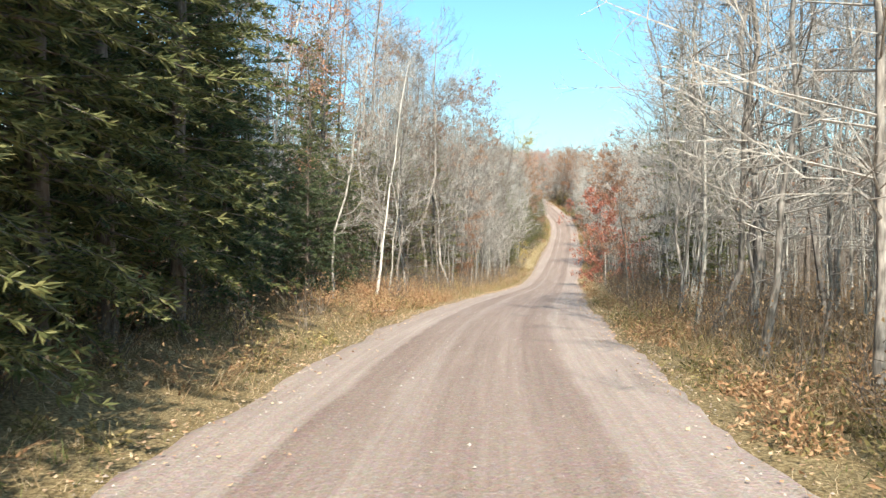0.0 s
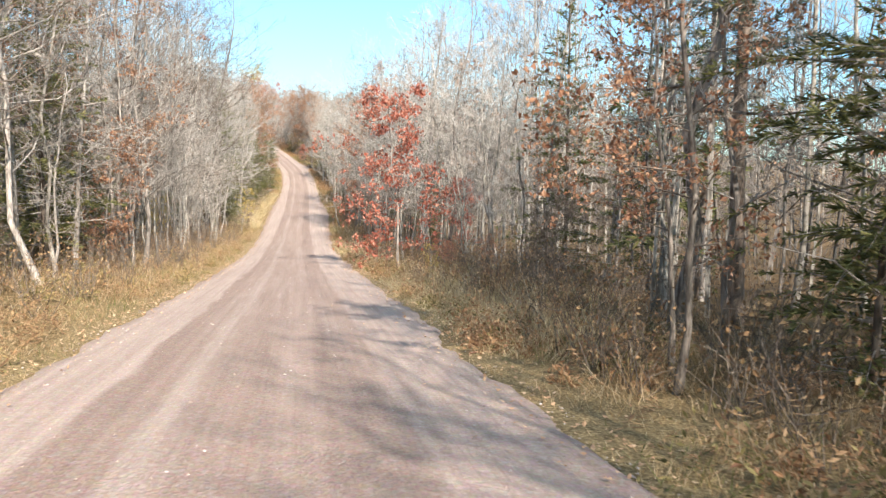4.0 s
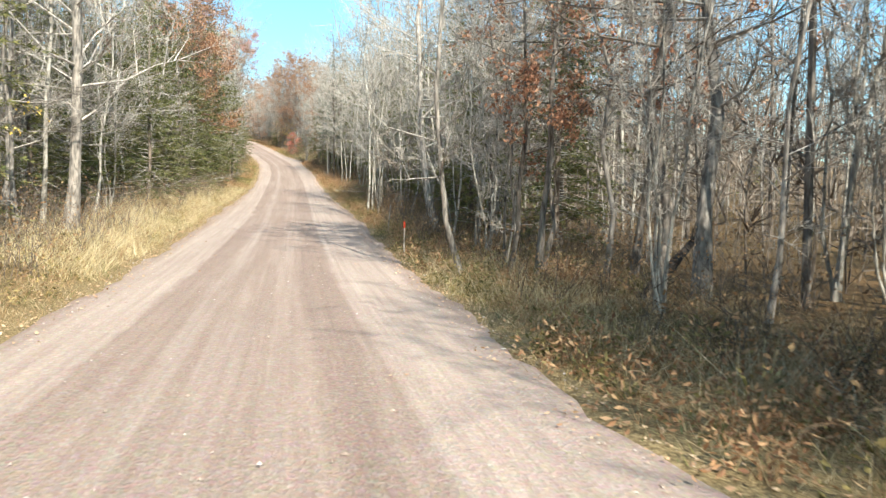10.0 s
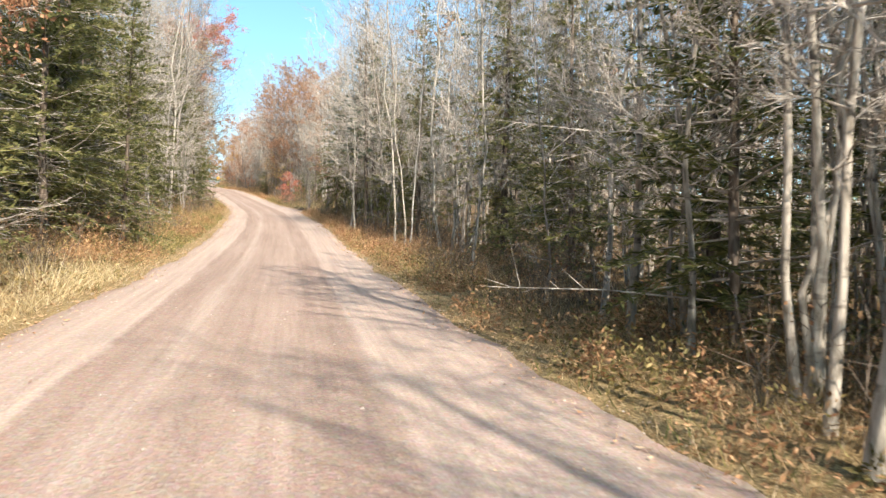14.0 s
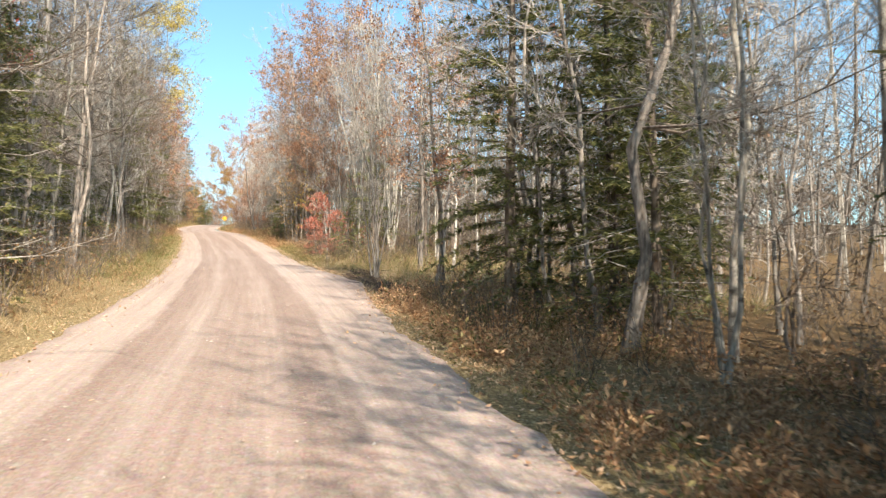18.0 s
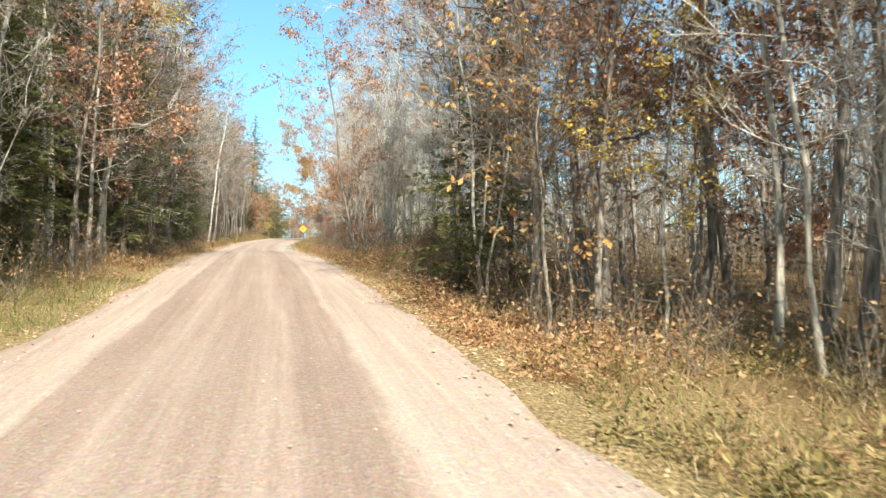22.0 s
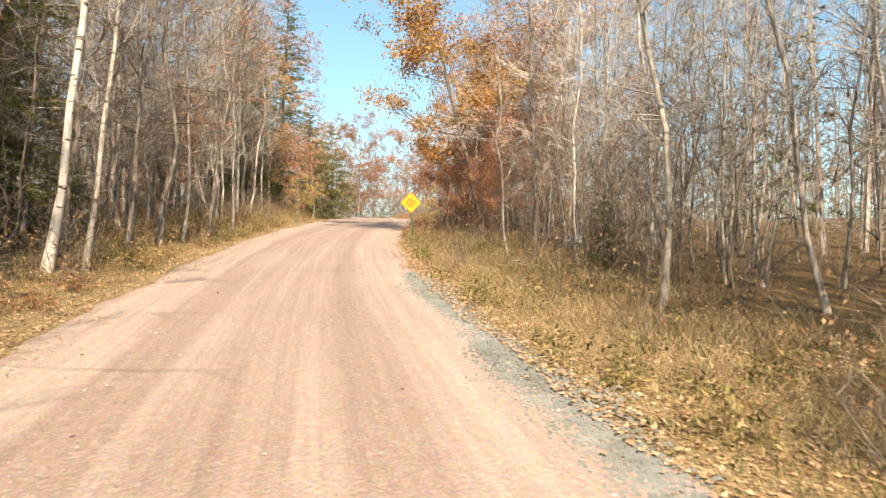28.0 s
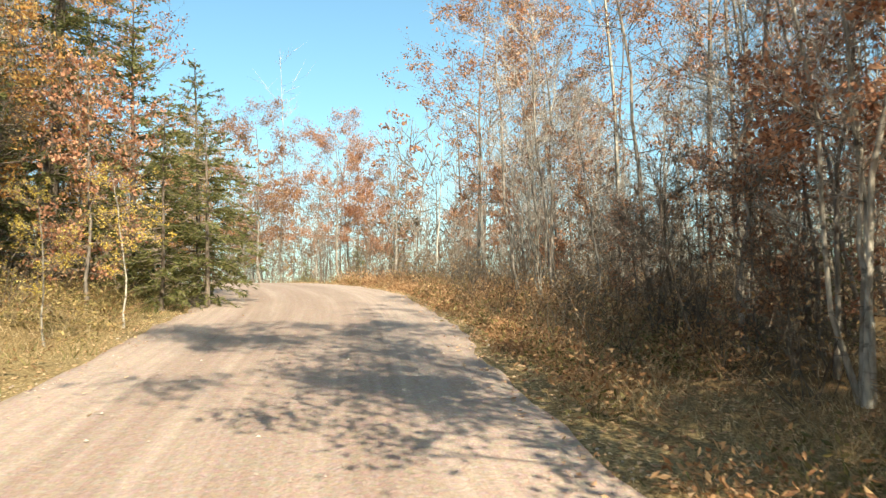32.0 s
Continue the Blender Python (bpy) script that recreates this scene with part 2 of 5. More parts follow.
GRASS = make_leaf("dry_verge_grass", [(0.0, (0.21, 0.15, 0.07)), (0.35, (0.39, 0.27, 0.13)), (0.75, (0.57, 0.43, 0.24)), (1.0, (0.70, 0.58, 0.38))], 0.3)
STRAW = make_leaf("straw_grass", [(0.0, (0.46, 0.37, 0.18)), (0.5, (0.66, 0.55, 0.31)), (1.0, (0.78, 0.69, 0.46))], 0.3)
GREEN = make_leaf("green_grass", [(0.0, (0.07, 0.10, 0.025)), (0.6, (0.19, 0.22, 0.06)), (1.0, (0.40, 0.36, 0.13))], 0.3)
BRACKEN = make_leaf("dead_bracken", [(0.0, (0.20, 0.105, 0.055)), (0.5, (0.43, 0.25, 0.12)), (1.0, (0.63, 0.43, 0.23))], 0.3)
WEED = make_leaf("olive_weeds", [(0.0, (0.09, 0.085, 0.03)), (0.45, (0.24, 0.20, 0.075)), (0.8, (0.42, 0.33, 0.13)), (1.0, (0.60, 0.48, 0.22))], 0.3)
LITTER = make_leaf("fallen_leaves", [(0.0, (0.48, 0.28, 0.15)), (0.5, (0.68, 0.43, 0.25)), (1.0, (0.80, 0.60, 0.38))], 0.2)
STONE = make_leaf("loose_stones", [(0.0, (0.34, 0.26, 0.21)), (0.6, (0.50, 0.39, 0.32)), (1.0, (0.68, 0.60, 0.53))], 0.0, 0.9)


# ---- mesh tools ----
class Geo:
    """Gathers triangles as arrays."""

    def __init__(self):
        self.v, self.f, self.n = [], [], 0

    def add(self, verts, faces):
        if len(verts):
            self.v.append(np.asarray(verts, np.float32))
            self.f.append(np.asarray(faces, np.int32) + self.n)
            self.n += len(verts)

    def arrays(self):
        return np.concatenate(self.v), np.concatenate(self.f)

    def prisms(self, a, b, ra, rb, sides=3):
        """Tapered open tubes from a to b, many at once."""
        a, b = np.asarray(a, float), np.asarray(b, float)
        n = len(a)
        if n == 0:
            return
        ra, rb = np.broadcast_to(ra, n), np.broadcast_to(rb, n)
        d = b - a
        d /= np.linalg.norm(d, axis=1, keepdims=True) + 1e-9
        ref = np.where(np.abs(d[:, 2:3]) > 0.9, [[1.0, 0, 0]], [[0, 0, 1.0]])
        s = np.cross(d, ref)
        s /= np.linalg.norm(s, axis=1, keepdims=True)
        q = np.cross(d, s)
        ang = np.arange(sides) * 2 * math.pi / sides
        ring = s[:, None] * np.cos(ang)[None, :, None] + q[:, None] * np.sin(ang)[None, :, None]
        v = np.concatenate([a[:, None] + ring * ra[:, None, None], b[:, None] + ring * rb[:, None, None]], 1)
        i = np.arange(sides)
        j = (i + 1) % sides
        tri = np.concatenate([np.stack([i, j, sides + j], 1), np.stack([i, sides + j, sides + i], 1)])
        f = (np.arange(n) * 2 * sides)[:, None, None] + tri[None]
        self.add(v.reshape(-1, 3), f.reshape(-1, 3))

    def spikes(self, a, b, r):
        """Thin twigs that end in a point."""
        a, b = np.asarray(a, float), np.asarray(b, float)
        n = len(a)
        if n == 0:
            return
        d = b - a
        d /= np.linalg.norm(d, axis=1, keepdims=True) + 1e-9
        ref = np.where(np.abs(d[:, 2:3]) > 0.9, [[1.0, 0, 0]], [[0, 0, 1.0]])
        s = np.cross(d, ref)
        s /= np.linalg.norm(s, axis=1, keepdims=True)
        q = np.cross(d, s)
        r = np.broadcast_to(r, n)[:, None]
        v = np.stack([a + s * r, a + (-0.5 * s + 0.87 * q) * r, a + (-0.5 * s - 0.87 * q) * r, b], 1)
        tri = np.array([[0, 1, 3], [1, 2, 3], [2, 0, 3]])
        self.add(v.reshape(-1, 3), ((np.arange(n) * 4)[:, None, None] + tri).reshape(-1, 3))

    def slivers(self, a, b, r):
        """The finest twigs: one long thin triangle each, turned every way."""
        a, b = np.asarray(a, float), np.asarray(b, float)
        n = len(a)
        if n == 0:
            return
        k = np.arange(n)
        ref = np.stack([np.sin(k * 1.7), np.cos(k * 2.3), np.sin(k * 3.1 + 1)], 1)
        s = np.cross(b - a, ref)
        s /= np.linalg.norm(s, axis=1, keepdims=True) + 1e-9
        v = np.stack([a + s * r, a - s * r, b], 1)
        self.add(v.reshape(-1, 3), np.arange(3 * n).reshape(-1, 3))

    def leaves(self, c, a, b):
        """Folded diamonds: centre, half length and half width vectors."""
        n = len(c)
        if n == 0:
            return
        v = np.stack([c - a, c + b, c + a, c - b], 1)
        tri = np.array([[0, 1, 2], [0, 2, 3]])
        fold = np.cross(a, b)
        fold /= np.linalg.norm(fold, axis=1, keepdims=True) + 1e-9
        v[:, 1::2] += (fold * np.linalg.norm(b, axis=1, keepdims=True) * 0.35)[:, None]
        self.add(v.reshape(-1, 3), ((np.arange(n) * 4)[:, None, None] + tri).reshape(-1, 3))

    def tube(self, p, r, sides=7):
        """One closed-up tube along points p."""
        n = len(p)
        ang = np.arange(sides) * 2 * math.pi / sides
        ring = np.stack([np.cos(ang), np.sin(ang), 0 * ang], 1)
        v = (np.asarray(p)[:, None] + ring[None] * np.asarray(r)[:, None, None]).reshape(-1, 3)
        f = []
        for k in range(n - 1):
            for i in range(sides):
                j = (i + 1) % sides
                f += [(k * sides + i, k * sides + j, (k + 1) * sides + j), (k * sides + i, (k + 1) * sides + j, (k + 1) * sides + i)]
        self.add(v, f)

    def mesh(self, name, mat, smooth=False):
        v, f = self.arrays()
        return array_mesh(name, v, f, mat, smooth)


def array_mesh(name, v, f, mat, smooth=False):
    me = bpy.data.meshes.new(name)
    me.vertices.add(len(v))
    me.vertices.foreach_set("co", np.ascontiguousarray(v, np.float32).ravel())
    me.loops.add(3 * len(f))
    me.loops.foreach_set("vertex_index", np.ascontiguousarray(f, np.int32).ravel())
    me.polygons.add(len(f))
    me.polygons.foreach_set("loop_start", np.arange(0, 3 * len(f), 3, dtype=np.int32))
    me.polygons.foreach_set("loop_total", np.full(len(f), 3, np.int32))
    me.polygons.foreach_set("use_smooth", np.full(len(f), smooth))
    me.update(calc_edges=True)
    me.materials.append(mat)
    return me


def part(name, bm, mat, parent, label=""):
    me = bpy.data.meshes.new(name)
    bm.to_mesh(me)
    bm.free()
    me.materials.append(mat)
    ob = new(name, me)
    ob.parent = parent
    return tagged(ob, label)


def unit(v):
    return v / (np.linalg.norm(v, axis=-1, keepdims=True) + 1e-9)


# ---- lie of the land ----
ROAD = [(-160, -0.34, 4.48), (-60, -0.34, 1.68), (-20, -0.34, 0.56), (0, -0.34, -0.0), (20, 1.08, -0.75), (40, 4.17, -1.84), (60, 7.37, -3.09), (80, 10.39, -4.16), (100, 13.58, -4.37), (120, 16.83, -3.9), (140, 20.18, -2.81), (160, 23.43, -1.39), (180, 26.35, 0.56), (200, 28.32, 2.42), (220, 29.35, 4.31), (240, 29.62, 6.69), (260, 29.41, 8.97), (280, 29.13, 10.68), (300, 29.22, 12.68), (316, 30.3, 14.49), (326, 32.1, 15.61), (336, 34.5, 16.68), (345, 34.8, 17.58), (352, 33.6, 18.02), (362, 29.0, 18.34), (380, 20.0, 18.3), (420, 4, 17.51), (620, -40, 14.49)]
RY = np.array([r[0] for r in ROAD], float)
FINE = np.arange(-160, 620, 1.0)


def softened(col, width=7):
    raw = np.interp(FINE, RY, np.array([r[col] for r in ROAD], float))
    k = np.exp(-0.5 * (np.arange(-24, 25) / width) ** 2)
    return np.convolve(np.pad(raw, 24, mode="edge"), k / k.sum(), "valid")


XS, ZS = softened(1), softened(2)


def road_x(y):
    return np.interp(y, FINE, XS)


def road_z(y):
    return np.interp(y, FINE, ZS)


def wave(x, y, s, seed):
    """Cheap smooth noise, about -1 to 1."""
    r = np.random.default_rng(seed)
    out = 0
    for k in range(5):
        a, b, c = r.uniform(-1, 1), r.uniform(-1, 1), r.uniform(0, 6.28)
        out = out + np.sin((x * a + y * b) / s * 2.6 + c)
    return out / 3.0


def half_left(y):
    return 2.75 + 0.5 * np.exp(-((y - 128) / 18) ** 2) + 0.10 * wave(y, 0 * y, 2.2, 4) + 0.07 * wave(y, 0 * y, 0.5, 14) + 0.7 * np.clip((y - 336) / 10, 0, 3)


def half_right(y):
    return 2.65 + 0.75 * np.exp(-((y - 124) / 22) ** 2) + 0.7 * np.exp(-((y - 204) / 7) ** 2) + 0.12 * wave(y, 0 * y, 2.0, 5) + 0.08 * wave(y, 0 * y, 0.5, 15)


def land(x, y):
    """Height of the ground."""
    x, y = np.asarray(x, float), np.asarray(y, float)
    c = x - road_x(y)
    left = np.interp(-c - 2.9, [-0.7, 0, 0.8, 2.4, 4, 9, 40], [-0.10, -0.02, -0.03, 0.38, 0.55, 0.65, 0.8])
    right = np.interp(c - 2.9, [-0.7, 0, 0.9, 2.0, 3.5, 9, 40], [-0.10, -0.02, -0.12, -0.08, 0.05, 0.1, 0.3])
    off = np.where(c < 0, left, right)
    off = off + 1.0 * np.exp(-((y - 251) / 5.5) ** 2 - ((c - 6.3) / 1.9) ** 2)
    rough = np.clip((np.abs(c) - 3.2) / 2.5, 0, 1)
    off = off + rough * (0.10 * wave(x, y, 3.0, 1) + 0.05 * wave(x, y, 1.0, 2)) + np.clip((np.abs(c) - 12) / 30, 0, 1) * 0.8 * wave(x, y, 24, 3)
    off = off + 0.03 * np.clip(np.abs(c) - 12, 0, 90) - 0.06 * np.clip(np.abs(c) - 130, 0, 400)
    return road_z(y) + off


def grid_mesh(name, xs, ys, zs, mat, uv=None):
    rows, cols = xs.shape
    me = bpy.data.meshes.new(name)
    v = np.stack([xs, ys, zs], -1).reshape(-1, 3)
    i = (np.arange(rows - 1)[:, None] * cols + np.arange(cols - 1)[None]).ravel()
    me.from_pydata(v.tolist(), [], np.stack([i, i + 1, i + cols + 1, i + cols], 1).tolist())
    me.polygons.foreach_set("use_smooth", np.full(len(i), True))
    if uv is not None:
        lay = me.uv_layers.new(name="lie")
        idx = np.empty(len(me.loops), np.int32)
        me.loops.foreach_get("vertex_index", idx)
        lay.data.foreach_set("uv", uv.reshape(-1, 2)[idx].astype(np.float32).ravel())
    me.materials.append(mat)
    return me


def build_ground():
    near = np.concatenate([np.arange(0, 9, 0.3), [9.5, 10.5, 12, 14, 17, 21, 26, 33, 42, 55, 75, 110, 170, 280, 500, 900]])
    cols = np.concatenate([-near[:0:-1], near])
    ys = np.concatenate([[-900, -500, -300, -180, -120, -90, -60, -45, -35, -25, -18, -13, -9], np.arange(-6, 352, 0.8),
                         [354, 358, 363, 370, 380, 392, 405, 420, 440, 470, 510, 560, 640, 800, 1100, 1500]])
    yy, cc = np.meshgrid(ys, cols, indexing="ij")
    xx = road_x(yy) + cc
    zz = land(xx, yy)
    tagged(new("ground", grid_mesh("ground", xx, yy, zz, FLOOR, np.stack([np.abs(cc), yy], -1))), "forest floor of brown leaf litter and soil", "ground", kind="structure")


def build_road():
    ys = np.concatenate([np.arange(-60, -6, 3), np.arange(-6, 372, 0.5), np.arange(372, 430, 3)]).astype(float)
    k = np.concatenate([[-1.06], np.linspace(-1, 1, 25), [1.06]])
    yy, kk = np.meshgrid(ys, k, indexing="ij")
    half = np.where(kk < 0, half_left(yy), half_right(yy))
    cc = kk * half
    ruts = -0.018 * (np.exp(-((cc + 1.25) / 0.35) ** 2) + np.exp(-((cc - 0.35) / 0.35) ** 2))
    zz = road_z(yy) + 0.035 - 0.03 * np.abs(kk) ** 2 + ruts + 0.008 * wave(cc * 3, yy, 1.5, 8)
    zz = np.where(np.abs(kk) > 1, zz - 0.22, zz)
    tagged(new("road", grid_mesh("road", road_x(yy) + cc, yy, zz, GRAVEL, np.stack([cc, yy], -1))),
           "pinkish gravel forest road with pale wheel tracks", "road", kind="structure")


build_ground()
build_road()


# ---- trees ----
def trunk_line(rng, H, wob, lean):
    n = 10
    z = np.linspace(0, 1, n)
    p = np.zeros((n, 3))
    az = rng.uniform(0, 6.28)
    walkx, walky = np.cumsum(rng.normal(0, wob, (2, n)), axis=1)
    p[:, 0] = (walkx - walkx[0]) * H + math.cos(az) * lean * H * z ** 1.3
    p[:, 1] = (walky - walky[0]) * H + math.sin(az) * lean * H * z ** 1.3
    p[:, 2] = z * H
    return z, p


def limbs_of(rng, z, p, H, r, crown, spread, count, rise):
    """First limbs of a tree: three joints each."""
    f = crown + (0.97 - crown) * rng.random(count) ** 0.85
    base = np.stack([np.interp(f, z, p[:, i]) for i in range(3)], 1)
    az = rng.uniform(0, 6.28, count)
    g = np.clip((f - crown) / (1 - crown), 0, 1)
    shape = (0.38 + 0.52 * np.sin(np.pi * g ** 0.85)) * (0.55 + 0.75 * rng.random(count))
    length = np.minimum(H * spread * shape * 1.35, 2.6 + 0.06 * H)
    el = rng.normal(rise, 0.22, count) - 0.35 * (1 - f)
    d = np.stack([np.cos(az) * np.cos(el), np.sin(az) * np.cos(el), np.sin(el)], 1)
    j1 = base + d * (length * 0.4)[:, None]
    d2 = unit(d + np.stack([rng.normal(0, 0.4, count), rng.normal(0, 0.4, count), rng.uniform(0.0, 0.8, count)], 1))
    j2 = j1 + d2 * (length * 0.35)[:, None]
    d3 = unit(d2 + np.stack([rng.normal(0, 0.5, count), rng.normal(0, 0.5, count), rng.uniform(-0.3, 0.6, count)], 1))
    j3 = j2 + d3 * (length * 0.3)[:, None]
    rr = np.clip(r * (1 - f) * 0.42, 0.007, 0.04)
    return [base, j1, j2, j3], rr, length


def broadleaf(seed, H, r, crown=0.35, spread=0.2, count=24, subs=5, twigs=5, rise=0.7, wob=0.006, lean=0.04,
              leaf=0, leaf_size=0.06, leaf_low=0.0, stems=1, twig_r=0.0058):
    """Arrays of trunk, limbs and leaves of a broad-leaved tree."""
    rng = np.random.default_rng(seed)
    tg, lg, fg = Geo(), Geo(), Geo()
    tips, stalks = [], []
    for s in range(stems):
        tg = Geo()
        stalks.append(tg)
        h = H * (1 if s == 0 else rng.uniform(0.65, 0.95))
        z, p = trunk_line(rng, h, wob, lean if stems == 1 else rng.uniform(0.08, 0.2))
        if stems > 1:
            p[:, :2] += rng.normal(0, r * 2.2, 2)
        flare = 1 + 0.5 * np.exp(-z * h / 0.25)
        tg.tube(p, (r * (1 - z) ** 0.75 + 0.008) * flare * (1 if s == 0 else 0.75), 7)
        joints, rr, length = limbs_of(rng, z, p, h, r, crown, spread, count, rise)
        for k in range(3):
            lg.prisms(joints[k], joints[k + 1], rr * (1 - 0.28 * k), rr * (0.72 - 0.26 * k), 4 if k == 0 else 3)
        t = rng.uniform(0.35, 3, (count, subs))
        k = np.clip(t.astype(int), 0, 2)
        J = np.stack(joints, 1)
        ii = np.arange(count)[:, None]
        a = J[ii, k] + (J[ii, k + 1] - J[ii, k]) * (t - k)[..., None]
        d = unit(unit(J[ii, k + 1] - J[ii, k]) + rng.normal(0, 0.55, (count, subs, 3)) + [0, 0, 0.15])
        ln = length[:, None] * rng.uniform(0.18, 0.42, (count, subs)) + 0.15
        b = a + d * ln[..., None]
        a, b, d, ln = a.reshape(-1, 3), b.reshape(-1, 3), d.reshape(-1, 3), ln.ravel()
        lg.prisms(a, b, np.repeat(np.clip(rr * 0.5, 0.006, 0.02), subs), 0.004, 3)
        m = len(a)
        u = rng.uniform(0.15, 1, (m, twigs))
        ta = a[:, None] + (b - a)[:, None] * u[..., None]
        td = unit(d[:, None] + rng.normal(0, 0.6, (m, twigs, 3)) + [0, 0, 0.1])
        tb = ta + td * (rng.uniform(0.12, 0.42, (m, twigs)) * (0.6 + 0.06 * h))[..., None]
        lg.spikes(ta.reshape(-1, 3), tb.reshape(-1, 3), twig_r)
        fa = (ta + (tb - ta) * rng.uniform(0.2, 0.8, (m, twigs))[..., None]).reshape(-1, 3)
        fd = unit(td + rng.normal(0, 0.55, (m, twigs, 3))).reshape(-1, 3)
        lg.slivers(fa, fa + fd * rng.uniform(0.10, 0.34, (m * twigs, 1)), twig_r * 0.95)
        tips.append((ta + (tb - ta) * rng.uniform(0.3, 1, (m, twigs))[..., None]).reshape(-1, 3))
    if leaf:
        tip = np.concatenate(tips)
        tip = tip[tip[:, 2] > leaf_low * H]
        # leaves hang on in bunches
        keep = tip[rng.random(len(tip)) < 0.6]
        c = keep[rng.integers(0, len(keep), leaf)] + rng.normal(0, 1, (leaf, 3)) * max(leaf_size, 0.034 * math.sqrt(leaf / len(keep))) * [1.1, 1.1, 0.8]
        la = unit(rng.normal(0, 1, (leaf, 3)) + [0, 0, -0.5])
        lb = unit(np.cross(la, rng.normal(0, 1, (leaf, 3))))
        sz = leaf_size * rng.uniform(0.6, 1.35, (leaf, 1))
        fg.leaves(c, la * sz, lb * sz * 0.62)
    return stalks if stems > 1 else tg, lg, fg


def conifer(seed, H, r, low=0.06, width=0.2, step=0.3, per=6, droop=0.25, ragged=0.25, gap=0.0, bare=0):
    """Arrays of trunk, boughs and needles of a spruce or hemlock."""
    rng = np.random.default_rng(seed)
    tg, lg, fg = Geo(), Geo(), Geo()
    z, p = trunk_line(rng, H, 0.002, 0.015)
    tg.tube(p, r * (1 - z) ** 0.9 + 0.008, 7)
    levels = np.arange(low * H, H * 0.985, step)
    f = np.repeat(levels / H, per) + rng.normal(0, 0.012, len(levels) * per)
    f = np.clip(f, low, 0.99)
    f = f[rng.random(len(f)) > gap]
    n = len(f)
    az = rng.uniform(0, 6.28, n)
    ln = H * width * np.clip(1 - f, 0.03, 1) ** 0.8 * np.clip(0.45 + 2.2 * f, 0, 1) * (1 - ragged + 2 * ragged * rng.random(n)) + 0.12
    base = np.stack([np.interp(f, z, p[:, i]) for i in range(3)], 1)
    el = -droop + 0.75 * f + rng.normal(0, 0.12, n)
    d = np.stack([np.cos(az) * np.cos(el), np.sin(az) * np.cos(el), np.sin(el)], 1)
    mid = base + d * (ln * 0.55)[:, None]
    end = mid + unit(d + [0, 0, -0.25]) * (ln * 0.45)[:, None]
    lg.prisms(base, mid, 0.008 + 0.006 * ln, 0.006, 3)
    lg.prisms(mid, end, 0.006, 0.003, 3)
    if bare:      # long dead limbs that have lost their needles
        fb = rng.uniform(0.04, 0.55, bare)
        ab = rng.uniform(0, 6.28, bare)
        eb = rng.normal(0.12, 0.16, bare)
        db = np.stack([np.cos(ab) * np.cos(eb), np.sin(ab) * np.cos(eb), np.sin(eb)], 1)
        lb = H * width * rng.uniform(0.75, 1.5, bare)
        b0 = np.stack([np.interp(fb, z, p[:, i]) for i in range(3)], 1)
        b1 = b0 + db * (lb * 0.55)[:, None]
        b2 = b1 + unit(db + rng.normal(0, 0.2, (bare, 3)) + [0, 0, 0.12]) * (lb * 0.45)[:, None]
        lg.prisms(b0, b1, 0.016, 0.010, 4)
        lg.prisms(b1, b2, 0.010, 0.004, 3)
        k = rng.integers(0, bare, bare * 7)
        ub = rng.uniform(0.3, 1, (bare * 7, 1))
        st = b1[k] + (b2 - b1)[k] * (ub * 1.6 - 0.6)
        lg.spikes(st, st + unit(db[k] + rng.normal(0, 0.6, (bare * 7, 3))) * rng.uniform(0.2, 0.7, (bare * 7, 1)), 0.006)
    side = unit(np.cross(d, [[0, 0, 1.0]]))
    fine = step < 0.7
    cnt = np.maximum(5, (ln / (0.062 if fine else 0.2)).astype(int))
    own = np.repeat(np.arange(n), cnt)
    m = len(own)
    u = rng.uniform(0.12, 1.02, m)
    at = np.where((u < 0.55)[:, None], base[own] + (mid - base)[own] * (u / 0.55)[:, None], mid[own] + (end - mid)[own] * ((u - 0.55) / 0.45)[:, None])
    sgn = rng.choice([-1, 1], m)
    out = unit(d[own] * rng.uniform(0.5, 1.1, (m, 1)) + side[own] * (sgn * rng.uniform(0.4, 1.1, m))[:, None] + rng.normal(0, 0.16, (m, 3)) + [0, 0, -0.08])
    sl = (0.10 + 0.22 * np.minimum(ln[own], 1.4) * (1.1 - 0.7 * u)) * rng.uniform(0.6, 1.3, m) * (0.8 if fine else 1.1)
    nrm = unit(np.cross(out, side[own]) + rng.normal(0, 1.1, (m, 3)))
    wid = unit(np.cross(out, nrm))
    for back, turn in ((0.0, 0.0), (0.25, 0.7), (0.1, -0.7)):
        o = unit(out + wid * turn)
        w = unit(np.cross(o, nrm))
        c = at + out * (sl * back)[:, None] + o * (sl * (0.5 if turn == 0 else 0.32))[:, None]
        k = 0.5 if turn == 0 else 0.34
        fg.leaves(c, o * (sl * k)[:, None], w * ((0.009 + 0.03 * sl) if fine else (0.015 + 0.04 * sl))[:, None])
    return tg, lg, fg


PLACED, SPARE = [], []


def spot(x, y, gap=0.0):
    """Whether a tree may stand there."""
    for a, b in PLACED[-160:]:
        if (a - x) ** 2 + (b - y) ** 2 < gap * gap:
            return False
    PLACED.append((x, y))
    return True


def tree_model(name, geos, bark, twig, leaf_mat, label, group, leaf_part="foliage", limb_part="crown"):
    """A tree at the origin: trunk, limbs and leaves under one empty."""
    top = tagged(new(name), label, "tree", group)
    stems = [("stem", g, bark, True) for g in geos[0]] if isinstance(geos[0], list) else [("trunk", geos[0], bark, True)]
    for part_name, g, mat, smooth in (*stems, (limb_part, geos[1], twig, False), (leaf_part, geos[2], leaf_mat, False)):
        if g.n:
            ob = new(part_name, g.mesh(part_name, mat, smooth))
            ob.parent = top
            if part_name not in ("trunk", "stem"):
                tagged(ob, kind="stuff")
    top.matrix_basis = pose(0, -2000, 0)
    return top


